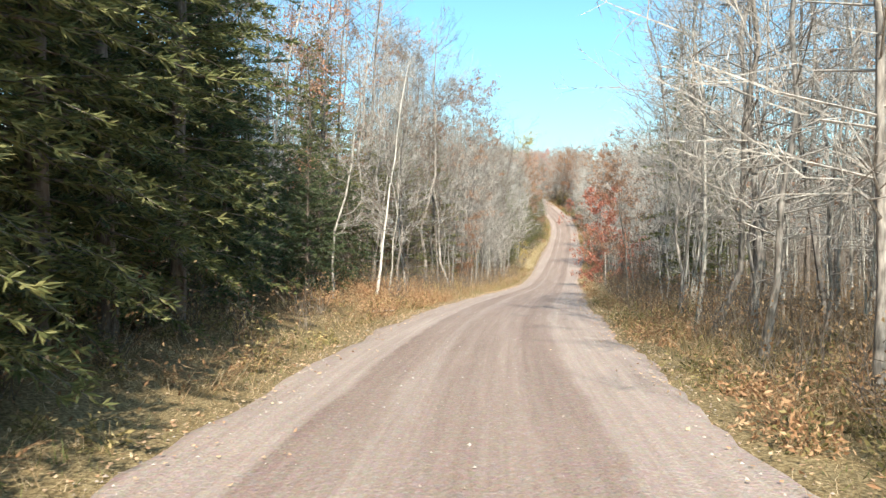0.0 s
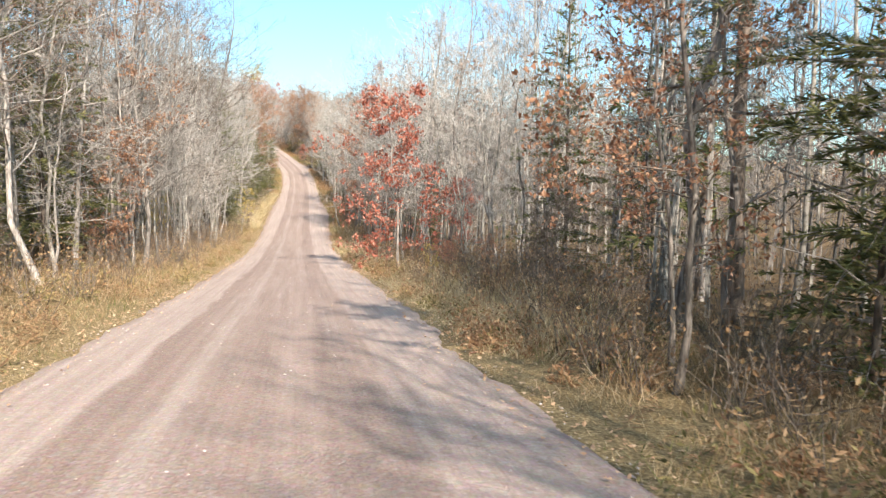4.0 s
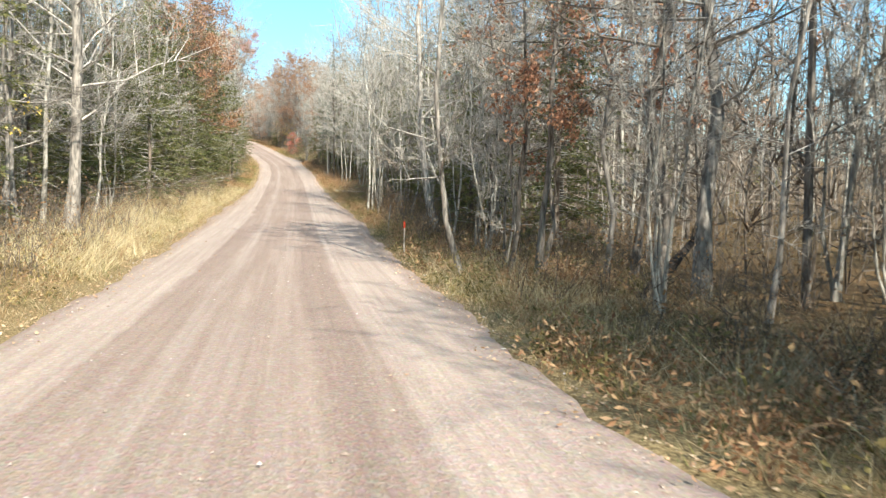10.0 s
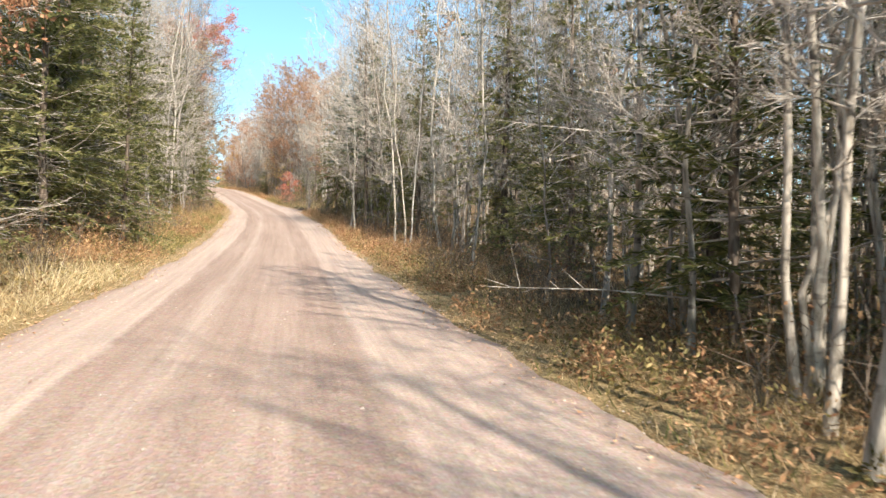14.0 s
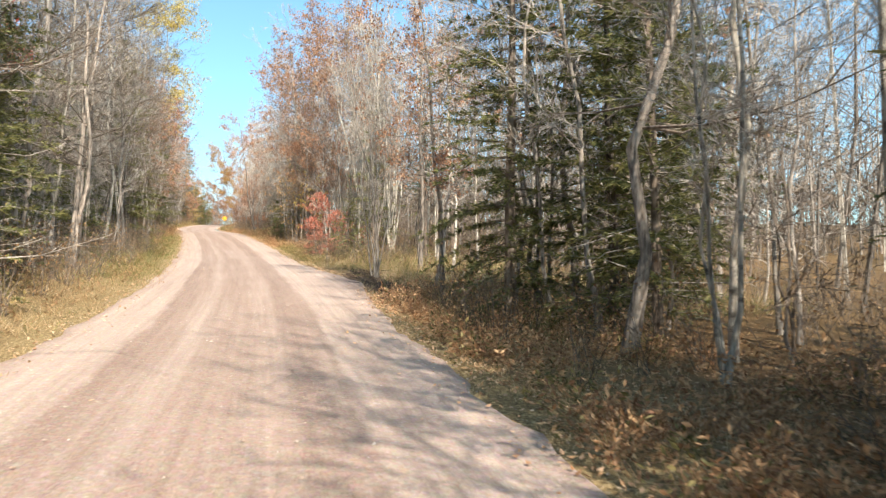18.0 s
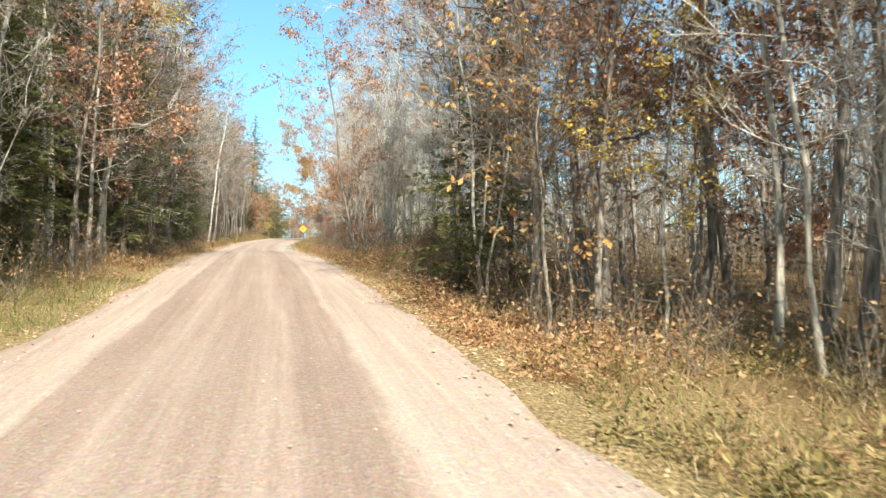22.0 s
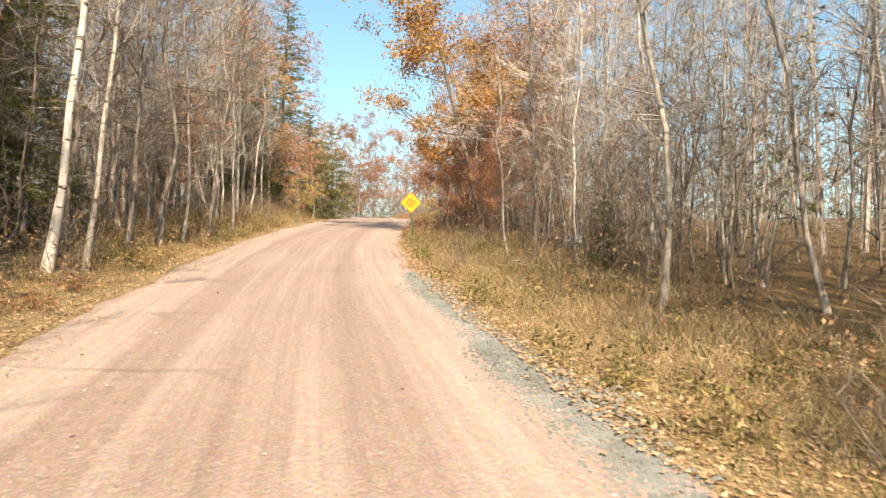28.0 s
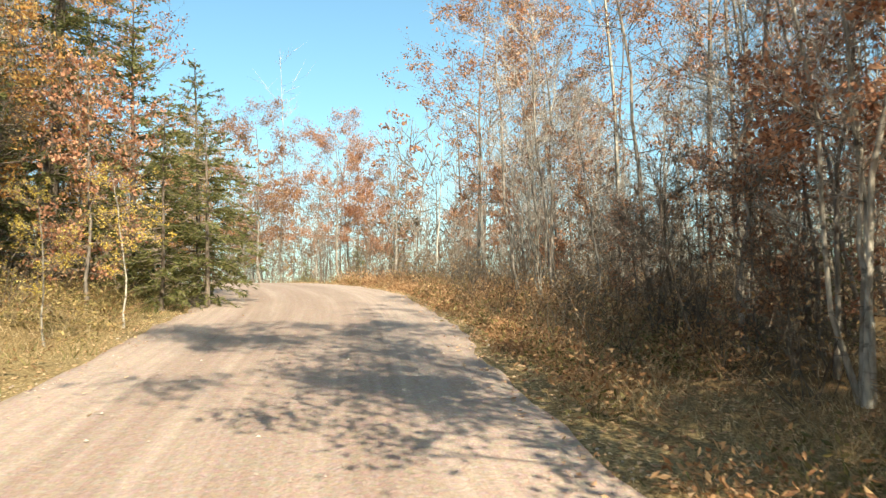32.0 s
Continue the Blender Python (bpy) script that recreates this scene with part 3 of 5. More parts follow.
class Kind:
    """Some models of one kind of tree, set out in turn."""

    def __init__(self, models):
        self.models, self.used, self.out = models, 0, set()

    def plant(self, rng, x, y, size=1.0, turn=None, tilt=0.0, tilt_az=0.0, model=None):
        if self.used >= 290:
            SPARE.append((x, y, size))
            return
        k = self.used % len(self.models) if model is None else model
        src = self.models[k]
        s = size * (rng.uniform(0.88, 1.12) if model is None else 1.0)
        m = pose(x, y, float(land(x, y)) - 0.06, 0, 0, 0) @ Matrix.Rotation(tilt, 4, Vector((math.cos(tilt_az), math.sin(tilt_az), 0)))
        m = m @ Matrix.Rotation(rng.uniform(0, 6.28) if turn is None else turn, 4, "Z") @ Matrix.Scale(s, 4)
        if k in self.out:
            copy_thing(src, m).matrix_basis = m
        else:
            src.matrix_basis = m
            self.out.add(k)
        self.used += 1

    def clear(self):
        """Takes away the models that were never planted."""
        for k, src in enumerate(self.models):
            if k not in self.out:
                for o in (*src.children_recursive, src):
                    bpy.data.objects.remove(o)


def saplings():
    out = []
    for i, (H, r, crown, rise) in enumerate(((9.5, 0.036, 0.10, 0.55), (11, 0.042, 0.2, 0.7), (8, 0.03, 0.08, 0.5), (12, 0.046, 0.22, 0.75), (10, 0.036, 0.15, 0.6), (7.5, 0.026, 0.10, 0.6))):
        g = broadleaf(100 + i, H, r, crown=crown, spread=0.19, count=34, subs=5, twigs=6, rise=rise, wob=0.013, lean=0.08)
        out.append(tree_model("maple_sapling", g, BARK_GREY, TWIG, None, "slender bare grey maple sapling with fine twigs", "saplings beside the road"))
    return Kind(out)


def clumps():
    out = []
    for i, (H, r, stems) in enumerate(((8.5, 0.028, 3), (7, 0.024, 4), (9.5, 0.032, 3), (12, 0.036, 4))):
        g = broadleaf(150 + i, H, r, crown=0.25, spread=0.13 if H < 14 else 0.10, count=16, subs=4, twigs=5, rise=0.75, wob=0.012, stems=stems)
        out.append(tree_model("sapling_clump", g, BARK_PALE, TWIG, None, "clump of thin bare pale stems from one root", "bare clumps"))
    return Kind(out)


def big_clumps():
    g = broadleaf(153, 14, 0.045, crown=0.3, spread=0.10, count=16, subs=4, twigs=5, rise=0.85, wob=0.010, stems=11)
    brown = broadleaf(154, 14, 0.045, crown=0.3, spread=0.10, count=16, subs=4, twigs=5, rise=0.85, wob=0.012, stems=9)
    return Kind([tree_model("stem_clump", g, BARK_PALE, TWIG, None, "tall clump of many pale bare stems from one root", "tall stem clumps"),
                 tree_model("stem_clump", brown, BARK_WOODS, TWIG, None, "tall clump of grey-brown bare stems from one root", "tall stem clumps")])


def thickets():
    out = []
    for i, (H, r, stems) in enumerate(((4.2, 0.02, 3), (3.2, 0.016, 4), (5.2, 0.024, 2))):
        g = broadleaf(170 + i, H, r, crown=0.06, spread=0.34, count=14, subs=4, twigs=5, rise=0.4, wob=0.014, stems=stems)
        out.append(tree_model("bare_shrub", g, TWIG_DARK, TWIG_DARK, None, "bare brown shrub with flat-reaching thin twigs", "bare shrubs"))
    return Kind(out)


def aspens():
    out = []
    for i, (H, r) in enumerate(((12.5, 0.044), (14.5, 0.052), (11.5, 0.038), (13.5, 0.046))):
        g = broadleaf(200 + i, H, r, crown=0.2, spread=0.15, count=32, subs=5, twigs=6, rise=0.6, wob=0.010, lean=0.06)
        out.append(tree_model("aspen", g, BARK_PALE, TWIG, None, "slim bare aspen with a pale grey trunk", "aspens beside the road"))
    return Kind(out)


def maples():
    out = []
    for i, (H, r) in enumerate(((14, 0.065), (16, 0.078), (13, 0.058), (15, 0.07))):
        g = broadleaf(300 + i, H, r, crown=0.16, spread=0.24, count=42, subs=6, twigs=7, rise=0.55, wob=0.011, lean=0.05)
        out.append(tree_model("maple", g, BARK_GREY, TWIG, None, "tall bare maple with grey bark and fine twigs", "bare maples"))
    return Kind(out)


def old_maples():
    out = []
    for i, (H, r) in enumerate(((15, 0.17), (16, 0.14))):
        g = broadleaf(330 + i, H, r, crown=0.2, spread=0.28, count=46, subs=6, twigs=7, rise=0.5, wob=0.012, lean=0.03)
        out.append(tree_model("old_maple", g, BARK_GREY, TWIG, None, "old bare maple with a stout furrowed grey trunk", "old maples"))
    return Kind(out)


def bare_oaks():
    out = []
    for i, (H, r) in enumerate(((13, 0.075), (15, 0.10), (11, 0.055), (14, 0.085))):
        g = broadleaf(360 + i, H, r, crown=0.22, spread=0.24, count=34, subs=5, twigs=6, rise=0.45, wob=0.014, lean=0.06)
        out.append(tree_model("bare_oak", g, BARK_DARK, TWIG_DARK, None, "bare oak with a dark trunk and crooked limbs", "bare oaks"))
    return Kind(out)


def birches():
    out = []
    for i, (H, r) in enumerate(((14, 0.07), (15.5, 0.085), (13, 0.06))):
        g = broadleaf(400 + i, H, r, crown=0.4, spread=0.16, count=20, subs=5, twigs=5, rise=0.8, lean=0.08)
        out.append(tree_model("birch", g, BARK_BIRCH, TWIG_DARK, None, "bare paper birch with a white black-marked trunk", "birches"))
    return Kind(out)


def leafy(name, label, group, mat, bark, specs, seed, leaf_size, spread=0.24, low=0.1, rise=0.42):
    out = []
    for i, (H, r, leaf, crown) in enumerate(specs):
        g = broadleaf(seed + i, H, r, crown=crown, spread=spread, count=30, subs=5, twigs=6, rise=rise, wob=0.01, lean=0.06, leaf=leaf, leaf_size=leaf_size, leaf_low=low)
        out.append(tree_model(name, g, bark, TWIG_DARK, mat, label, group))
    return Kind(out)


def spruces():
    out = []
    for i, (H, r, w, low) in enumerate(((10, 0.11, 0.27, 0.03), (14, 0.15, 0.20, 0.05), (6, 0.07, 0.34, 0.02), (16, 0.17, 0.17, 0.10))):
        g = conifer(700 + i, H, r, low=low, width=w, step=0.35, per=7, droop=0.30)
        out.append(tree_model("spruce", g, BARK_CONIFER, TWIG_DARK, NEEDLE, "dark green spruce with drooping boughs", "spruces", "foliage", "crown"))
    return Kind(out)


def hemlocks():
    out = []
    for i, (H, r, w) in enumerate(((9, 0.08, 0.26), (12, 0.11, 0.22), (5, 0.05, 0.30))):
        g = conifer(800 + i, H, r, low=0.04, width=w, step=0.34, per=6, droop=0.12, ragged=0.35, gap=0.05, bare=12)
        out.append(tree_model("hemlock", g, BARK_CONIFER, TWIG, NEEDLE, "feathery green hemlock with open layered boughs", "hemlocks", "foliage", "crown"))
    return Kind(out)


def dense_hemlocks():
    out = []
    for i, (H, r, w) in enumerate(((9, 0.09, 0.27), (13, 0.13, 0.21), (5.5, 0.05, 0.32))):
        g = conifer(830 + i, H, r, low=0.03, width=w, step=0.27, per=8, droop=0.16, ragged=0.3)
        out.append(tree_model("hemlock", g, BARK_CONIFER, TWIG_DARK, NEEDLE_DEEP, "dense deep-green hemlock with boughs down to the ground", "dark hemlocks", "foliage", "crown"))
    return Kind(out)


def pines():
    out = []
    for i, (H, r) in enumerate(((18, 0.16), (16, 0.14))):
        g = conifer(850 + i, H, r, low=0.30, width=0.16, step=0.5, per=5, droop=0.02, ragged=0.45, gap=0.25)
        out.append(tree_model("pine", g, BARK_CONIFER, TWIG_DARK, NEEDLE_BLUE, "tall blue-green conifer with sparse upper boughs", "tall conifers", "foliage", "crown"))
    return Kind(out)


KINDS = {
    "G": leafy("orange_oak", "broad oak hung with orange-brown leaves", "orange oaks", ORANGE, BARK_DARK, ((12, 0.10, 22000, 0.22), (14, 0.11, 18000, 0.2), (4.6, 0.03, 620, 0.25)), 620, 0.056, 0.42, 0.24),
    "O": leafy("oak", "broad oak keeping its rust-brown leaves", "rust-leaved oaks", RUST, BARK_DARK, ((12, 0.085, 17000, 0.14),), 630, 0.052, 0.40),
    "q": clumps(), "Q": big_clumps(), "u": thickets(), "s": saplings(), "a": aspens(), "m": maples(), "M": old_maples(), "d": bare_oaks(), "b": birches(), "p": spruces(), "h": hemlocks(), "e": dense_hemlocks(), "t": pines(),
    "r": leafy("red_maple", "small maple hung with bright red leaves", "red maples", RED, BARK_GREY, ((6.6, 0.045, 4600, 0.05), (5, 0.04, 2500, 0.06), (15, 0.09, 10500, 0.5)), 500, 0.06, 0.25, 0.02, 0.08),
    "o": leafy("oak", "oak keeping its rust-brown leaves", "rust-leaved oaks", RUST, BARK_DARK, ((11, 0.06, 4200, 0.2), (14, 0.075, 6500, 0.25), (6, 0.04, 3000, 0.08), (13, 0.07, 3200, 0.3)), 550, 0.052),
    "g": leafy("orange_oak", "oak crowned with orange autumn leaves", "orange oaks", ORANGE, BARK_DARK, ((13, 0.085, 7000, 0.2), (15, 0.10, 7500, 0.28)), 600, 0.056),
    "y": leafy("yellow_aspen", "aspen with yellow leaves in its crown", "yellow aspens", YELLOW, BARK_PALE, ((15, 0.08, 17000, 0.4), (8, 0.05, 2000, 0.2)), 650, 0.05, 0.22, 0.35),
}

# stretches of the road's edge: from, to, mix of kinds, trees for each ten metres
# LEFT's first stretch is unseen behind the start, thickened to cast shade ahead
LEFT = [(-45, 2, "ppphp", 16, 4.6), (2, 31, "emsaqd", 8, 8.2), (31, 62, "dqhsadumo", 15, 5.3), (62, 108, "sqahdmqads", 16, 5.2), (108, 135, "hsahqms", 13, 6.2), (135, 150, "ohsuph", 13, 5.8),
        (150, 186, "phhmqah", 14, 5.2), (186, 212, "dmhsqam", 17, 5.2), (212, 240, "smqdadsh", 22, 5.0), (240, 262, "dmhuhosdp", 17, 5.2), (262, 285, "hphodmds", 18, 5.2), (285, 300, "dphoduh", 18, 5.8), (300, 330, "ddmsuoads", 16, 5.8), (330, 346, "pphou", 11, 5.5), (346, 366, "oqgu", 7, 6.5), (366, 410, "oqsg", 12, 6)]
RIGHT = [(-30, 6, "smas", 9, 5), (6, 34, "sqsamsa", 9, 5.8), (34, 60, "aqsauqsh", 10, 6.4), (60, 104, "aqsadqsa", 12, 6.0), (104, 128, "qsdsoaq", 10, 5.6), (128, 164, "haqsaqsa", 10, 5.2),
         (164, 188, "saqdumsa", 13, 5.4), (188, 200, "ssadsqs", 18, 5.8), (200, 216, "qsusa", 6, 12), (216, 240, "sqaoaqsa", 8, 6.2), (240, 256, "msaoq", 9, 6), (256, 284, "qasaqaoq", 11, 5.6), (284, 312, "qasaqs", 14, 8.0), (312, 322, "oqsuo", 12, 6.8),
         (322, 344, "quusqsuo", 22, 5.8), (344, 366, "quo", 6, 14), (366, 410, "qosg", 12, 7)]
# open places: side, from, to, nearest, farthest distance from the road's middle
OPEN = [(1, 54, 68.5, 0, 7.2), (1, 292, 316, 0, 8.2), (-1, 286, 299, 0, 6.6), (1, 196, 216, 0, 12), (1, 216, 224, 0, 9.0), (-1, 222, 234, 0, 5.6), (1, 24, 40, 0, 6.2), (1, 222, 233, 0, 6.4), (1, 346, 374, 0, 18), (-1, 333, 346, 0, 6.5)]
planter = np.random.default_rng(11)


def plant_edges():
    for side, zones in ((-1, LEFT), (1, RIGHT)):
        for y0, y1, kinds, rate, least in zones:
            count = int((y1 - y0) / 10 * rate)
            for k in range(count):
                for attempt in range(6):
                    y = planter.uniform(y0, y1)
                    u = least + 6.2 * planter.random() ** 1.5
                    x = float(road_x(y)) + side * u
                    if any(o[0] == side and o[1] < y < o[2] and o[3] < u < o[4] for o in OPEN):
                        continue
                    if spot(x, y, 0.55):
                        kind = kinds[planter.integers(len(kinds))]
                        size = (0.8 if side > 0 and y > 318 else 1.0) * (1.0 if u > 5.5 else 0.88)
                        if kind in "pht" and u < 5.8:
                            x += side * 1.2
                        KINDS[kind].plant(planter, x, y, size, tilt=abs(planter.normal(0, 0.035)), tilt_az=planter.uniform(0, 6.28))
                        break


def stand(kind, x, y, size, tilt=0.0, tilt_az=0.0):
    """A tree set at a chosen spot; some only cast shade from out of view."""
    PLACED.append((x, y))
    KINDS[kind[0]].plant(planter, x, y, size, tilt=tilt, tilt_az=tilt_az, model=int(kind[1:]) if kind[1:] else None)


# first descent
# unseen spruces, added beside and behind the start to shade the left verge
for along in (-14, -9, -4, 1):
    for k, away in enumerate((4.9, 6.7, 8.6)):
        stand("p3", -0.34 - away, along + 1.5 * (k % 2), 1.2)
# three more out of view, added for shade on the verge ahead
stand("p3", -4.9, 3.0, 1.0)
stand("p1", -5.2, 6.0, 0.9)
stand("p0", -5.9, 8.6, 1.0)
stand("p2", -6.6, 14.0, 1.1)
stand("b2", -2.5, 31.3, 0.72, 0.03, 1.5)
for k, (along, away) in enumerate(((33, 8.2), (37, 9.0), (41, 7.8), (45, 9.2), (50, 8.4), (55, 9.4), (61, 8.6), (68, 9.5), (76, 9.0), (84, 9.4))):
    stand(("h1", "p1", "h0")[k % 3], float(road_x(along)) - away, along, 0.85)
# next thirteen: unseen spruces added to keep the sun off the left verge
stand("p1", -4.4, -10, 0.95)
stand("p3", -4.6, -4.5, 0.8)
stand("p2", -5.0, 0, 1.0)
stand("p3", -4.6, -16, 1.2)
stand("p1", -4.8, -22, 1.2)
stand("p3", -7.0, -19, 1.2)
stand("p3", -6.0, -6, 1.1)
stand("p1", -7.5, -2, 1.1)
stand("p1", -6.0, 2.5, 1.1)
stand("p3", -8.0, 5, 1.1)
stand("p1", -6.5, -12, 1.2)
stand("p3", -5.5, -17, 1.1)
stand("p1", -9.5, 9, 1.0)
stand("e0", -6.3, 12.5, 1.1)
stand("e1", -7.4, 16, 1.0)
stand("e1", -6.0, 19.0, 1.05)
stand("e1", -6.4, 23.0, 1.05)
stand("e0", -4.3, 26.5, 0.58)
stand("e0", -4.4, 29.3, 0.62)
stand("e0", -3.7, 32.6, 0.55)
stand("e0", -5.6, 21.5, 0.8)
stand("e0", -6.4, 27.0, 0.75)
stand("e0", -5.9, 31.0, 0.7)
stand("e1", -7.6, 25.0, 0.9)
stand("e1", -9.0, 20.5, 1.0)
# tall conifers set out of view, added to throw shade ahead on the left
for tall_x, tall_y in ((-6.2, 8.5), (-7.8, 7.2), (-9.4, 6.0)):
    stand("p3", tall_x, tall_y, 1.2)
for tall_x, tall_y in ((-7.4, -7.0), (-7.2, -1.5), (-7.6, 3.6), (-6.8, 6.2), (-10.2, 1.0), (-10.0, -5.0)):
    stand("e1", tall_x, tall_y, 1.5)
# spruces added to shade the verge; the first two stand out of view
for near_x, near_y in ((-4.9, 5.0), (-5.0, 8.0), (-5.3, 10.8), (-5.4, 13.4), (-5.2, 16.2)):
    stand("p1", near_x, near_y, 1.1)
stand("a1", -3.6, 27.4, 0.72, 0.10, 1.5)
stand("m0", 0.6, 55.9, 0.95, 0.02, 1.5)
stand("o2", 1.4, 57.5, 0.8)
stand("r1", -6.4, 17.6, 0.34)
stand("y1", -5.9, 13.3, 0.17)
stand("o0", 8.4, 37.9, 0.66)
stand("o0", 9.0, 38.9, 0.55)
stand("a1", 9.2, 34.6, 0.7)
stand("a3", 8.9, 33.2, 0.66)
stand("b2", 9.6, 33.0, 0.62)
stand("d1", 10.9, 41.7, 1.0)
stand("m0", 5.3, 10.0, 1.0)
stand("m2", 5.6, 14.5, 1.0)
stand("m1", 6.0, 18.5, 0.9)
stand("a1", 6.6, 21.5, 0.95)
stand("s3", 7.0, 24.5, 0.95)
stand("s1", 7.4, 26.0, 0.95)
stand("t0", 13.2, 43.0, 0.95)
stand("t1", 16, 48, 0.9)
stand("t1", 18, 41, 0.95)
stand("r0", 12.8, 65.0, 1.2)
stand("r1", 15.6, 66.4, 0.8)
stand("o2", 11.8, 55.3, 0.26)
stand("h2", 11.5, 52.6, 0.22)
stand("o2", 12.4, 53.4, 0.28)
stand("y1", 2.8, 79.8, 0.35)
stand("y1", 2.9, 76.7, 0.33)
stand("y1", 11.3, 55.8, 0.17)
# dip and rise
stand("y1", 9.2, 100.3, 0.45, 0.2, 1.5)
stand("M0", 10.2, 114.3, 0.95, 0.03, 1.5)
stand("M0", 18.6, 80.8, 1.0)
stand("p1", 20.4, 84.6, 0.66)
stand("q2", 18.2, 89.3, 1.1, 0.04, -1.5)
stand("q0", 18.8, 86.5, 1.2, 0.02, -1.5)
stand("a0", 18.8, 85.1, 0.8, 0.03, -1.3)
stand("a2", 19.3, 89.0, 0.9, 0.04, 1.5)
stand("q1", 18.0, 91.5, 1.2, 0.05, -1.5)
stand("M1", 21.9, 102.2, 1.0)
stand("o1", 20.6, 106.4, 0.9, 0.03, -1.5)
stand("d2", 21.0, 107.0, 0.95, 0.02, 1.2)
stand("o0", 20.3, 107.3, 0.9, 0.05, -1.3)
stand("M1", 23.2, 121.0, 0.95)
stand("m2", 18.9, 106.8, 0.95, 0.12, -1.4)
stand("b0", 26.2, 123.3, 1.0, 0.02, 0)
stand("a1", 23.9, 135.1, 1.0, 0.03, -1.5)
stand("a2", 24.4, 136.0, 1.0, 0.06, -1.5)
stand("a0", 25.0, 137.0, 0.9, 0.10, -1.3)
stand("a3", 24.0, 133.0, 0.9, 0.04, -1.5)
stand("a2", 25.6, 139.5, 0.95, 0.07, -1.5)
stand("a2", 26.1, 140.3, 0.9, 0.03, -1.0)
stand("h1", 29.8, 136, 1.0)
for k, (along, away) in enumerate(((111, 8.0), (114, 9.2), (117.5, 7.6), (121, 7.6), (124, 9.4), (127, 8.2), (130.5, 9.8), (134, 8.0), (138.5, 8.8), (143, 8.0), (146, 9.6), (149.5, 7.6), (153, 8.8), (157, 7.8), (160, 9.2))):
    stand(("h1", "p1", "h0", "p0")[k % 4], float(road_x(along)) + away, along, 0.9)
for along, away, tree in ((167, 6.4, "h1"), (173, 6.4, "h0"), (178.5, 5.6, "h1"), (181, 6.2, "p1")):
    stand(tree, float(road_x(along)) + away, along, 0.95)
stand("h0", 30.2, 141, 1.1)
stand("h1", 29.4, 130.0, 0.9)
stand("h1", 12.2, 128, 0.8)
stand("h1", 13.8, 136.5, 0.75)
stand("h0", 15.8, 145, 0.9)
stand("h0", 14.6, 141, 0.85)
stand("h1", 18.4, 157.0, 0.7)
stand("h1", 9.4, 124, 0.75)
stand("h0", 10.6, 128, 1.1)
stand("p0", 11.0, 132, 0.9)
stand("g0", 12.6, 144, 0.9)
stand("h1", 11.8, 138.6, 1.0)
stand("h1", 8.7, 118, 0.7)
stand("h0", 9.8, 121, 0.8)
stand("h0", 13.0, 134.5, 0.8)
stand("O0", 14.7, 147, 1.05)
stand("o1", 15.4, 152.0, 1.05)
stand("o1", 13.8, 140.5, 1.1)
stand("a0", 29.0, 163.0, 0.8, 0.05, -1.6)
stand("b2", 29.4, 163.6, 0.62, 0.04, -1.4)
stand("a1", 28.7, 163.5, 0.8, 0.07, -1.5)
stand("h0", 16.4, 157, 1.1)
stand("p0", 16.9, 162, 0.8)
stand("h1", 18.0, 168, 1.0)
stand("m3", 30.1, 177.0, 0.9)
for fir_x, fir_y, size in ((30.3, 174.5, 0.85), (30.8, 179.0, 0.8)):
    stand("t1", fir_x, fir_y, size)
stand("h0", 33.4, 175.5, 0.95)
for k, (fir_x, fir_y) in enumerate(((22.0, 199.0), (21.2, 203.0), (22.4, 195.2))):
    stand(("h0", "h1")[k % 2], fir_x, fir_y, 0.9)
stand("a0", 29.6, 173.9, 0.9, 0.03, -1.5)
stand("p1", 32.8, 193.4, 0.82)
stand("p0", 34.4, 192.0, 0.95)
stand("h1", 34.4, 190.5, 0.9)
stand("p1", 36.6, 194.5, 0.9)
stand("s1", 33.6, 201.1, 0.95)
stand("h1", 37.4, 194.5, 0.95)
stand("r2", 21.8, 205.0, 1.05)
stand("o2", 23.7, 253.0, 1.25)
stand("e1", 22.8, 252.0, 0.9)
stand("p1", 23.2, 240.0, 0.8)
stand("p0", 23.7, 244.2, 0.85)
stand("h1", 21.8, 250.5, 1.1)
stand("h1", 20.6, 184.5, 0.95)
stand("h1", 21.4, 191.5, 0.95)
stand("p1", 21.2, 197.5, 0.7)
stand("h0", 22.0, 188.0, 0.9)
stand("o1", 20.6, 194.0, 0.95)
# clearing
stand("Q1", 33.2, 206.6, 0.72)
stand("o1", 33.6, 200.2, 0.78, 0.14, -1.5)
stand("o1", 35.4, 208.8, 0.95)
stand("a0", 38.8, 211.5, 0.95)
stand("a3", 41.8, 214.5, 0.95)
stand("a1", 37.0, 209.5, 0.9)
stand("Q0", 38.2, 224.5, 1.35)
stand("Q0", 37.2, 226.0, 1.1, 0.03, -1.5)
stand("o1", 41.5, 231.0, 0.95)
stand("o3", 36.2, 229.5, 0.95)
stand("t1", 41.8, 224.0, 0.8)
stand("t0", 39.6, 222.0, 0.7)
stand("t1", 44.5, 227.0, 0.85)
stand("h1", 37.2, 224.6, 0.8)
stand("p2", 34.9, 220.5, 0.6)
stand("o3", 34.6, 238.2, 1.15)
stand("o1", 35.9, 238.8, 1.2)
stand("o1", 37.4, 233.0, 1.1)
stand("o3", 37.8, 243.0, 1.15)
stand("O0", 37.2, 237.0, 0.95)
stand("o1", 34.9, 244.5, 1.0)
stand("o1", 39.4, 239.5, 1.05)
stand("o1", 37.6, 234.0, 1.05)
stand("r1", 35.6, 226.5, 0.5)
stand("r1", 34.4, 223.7, 0.7)
stand("r1", 33.6, 222.6, 0.45)
stand("r1", 36.7, 225.1, 0.3)
stand("h2", 36.6, 224.0, 0.35)
stand("y1", 35.3, 234.5, 0.6)
stand("y0", 24.4, 252.5, 1.3, 0.08, 1.5)
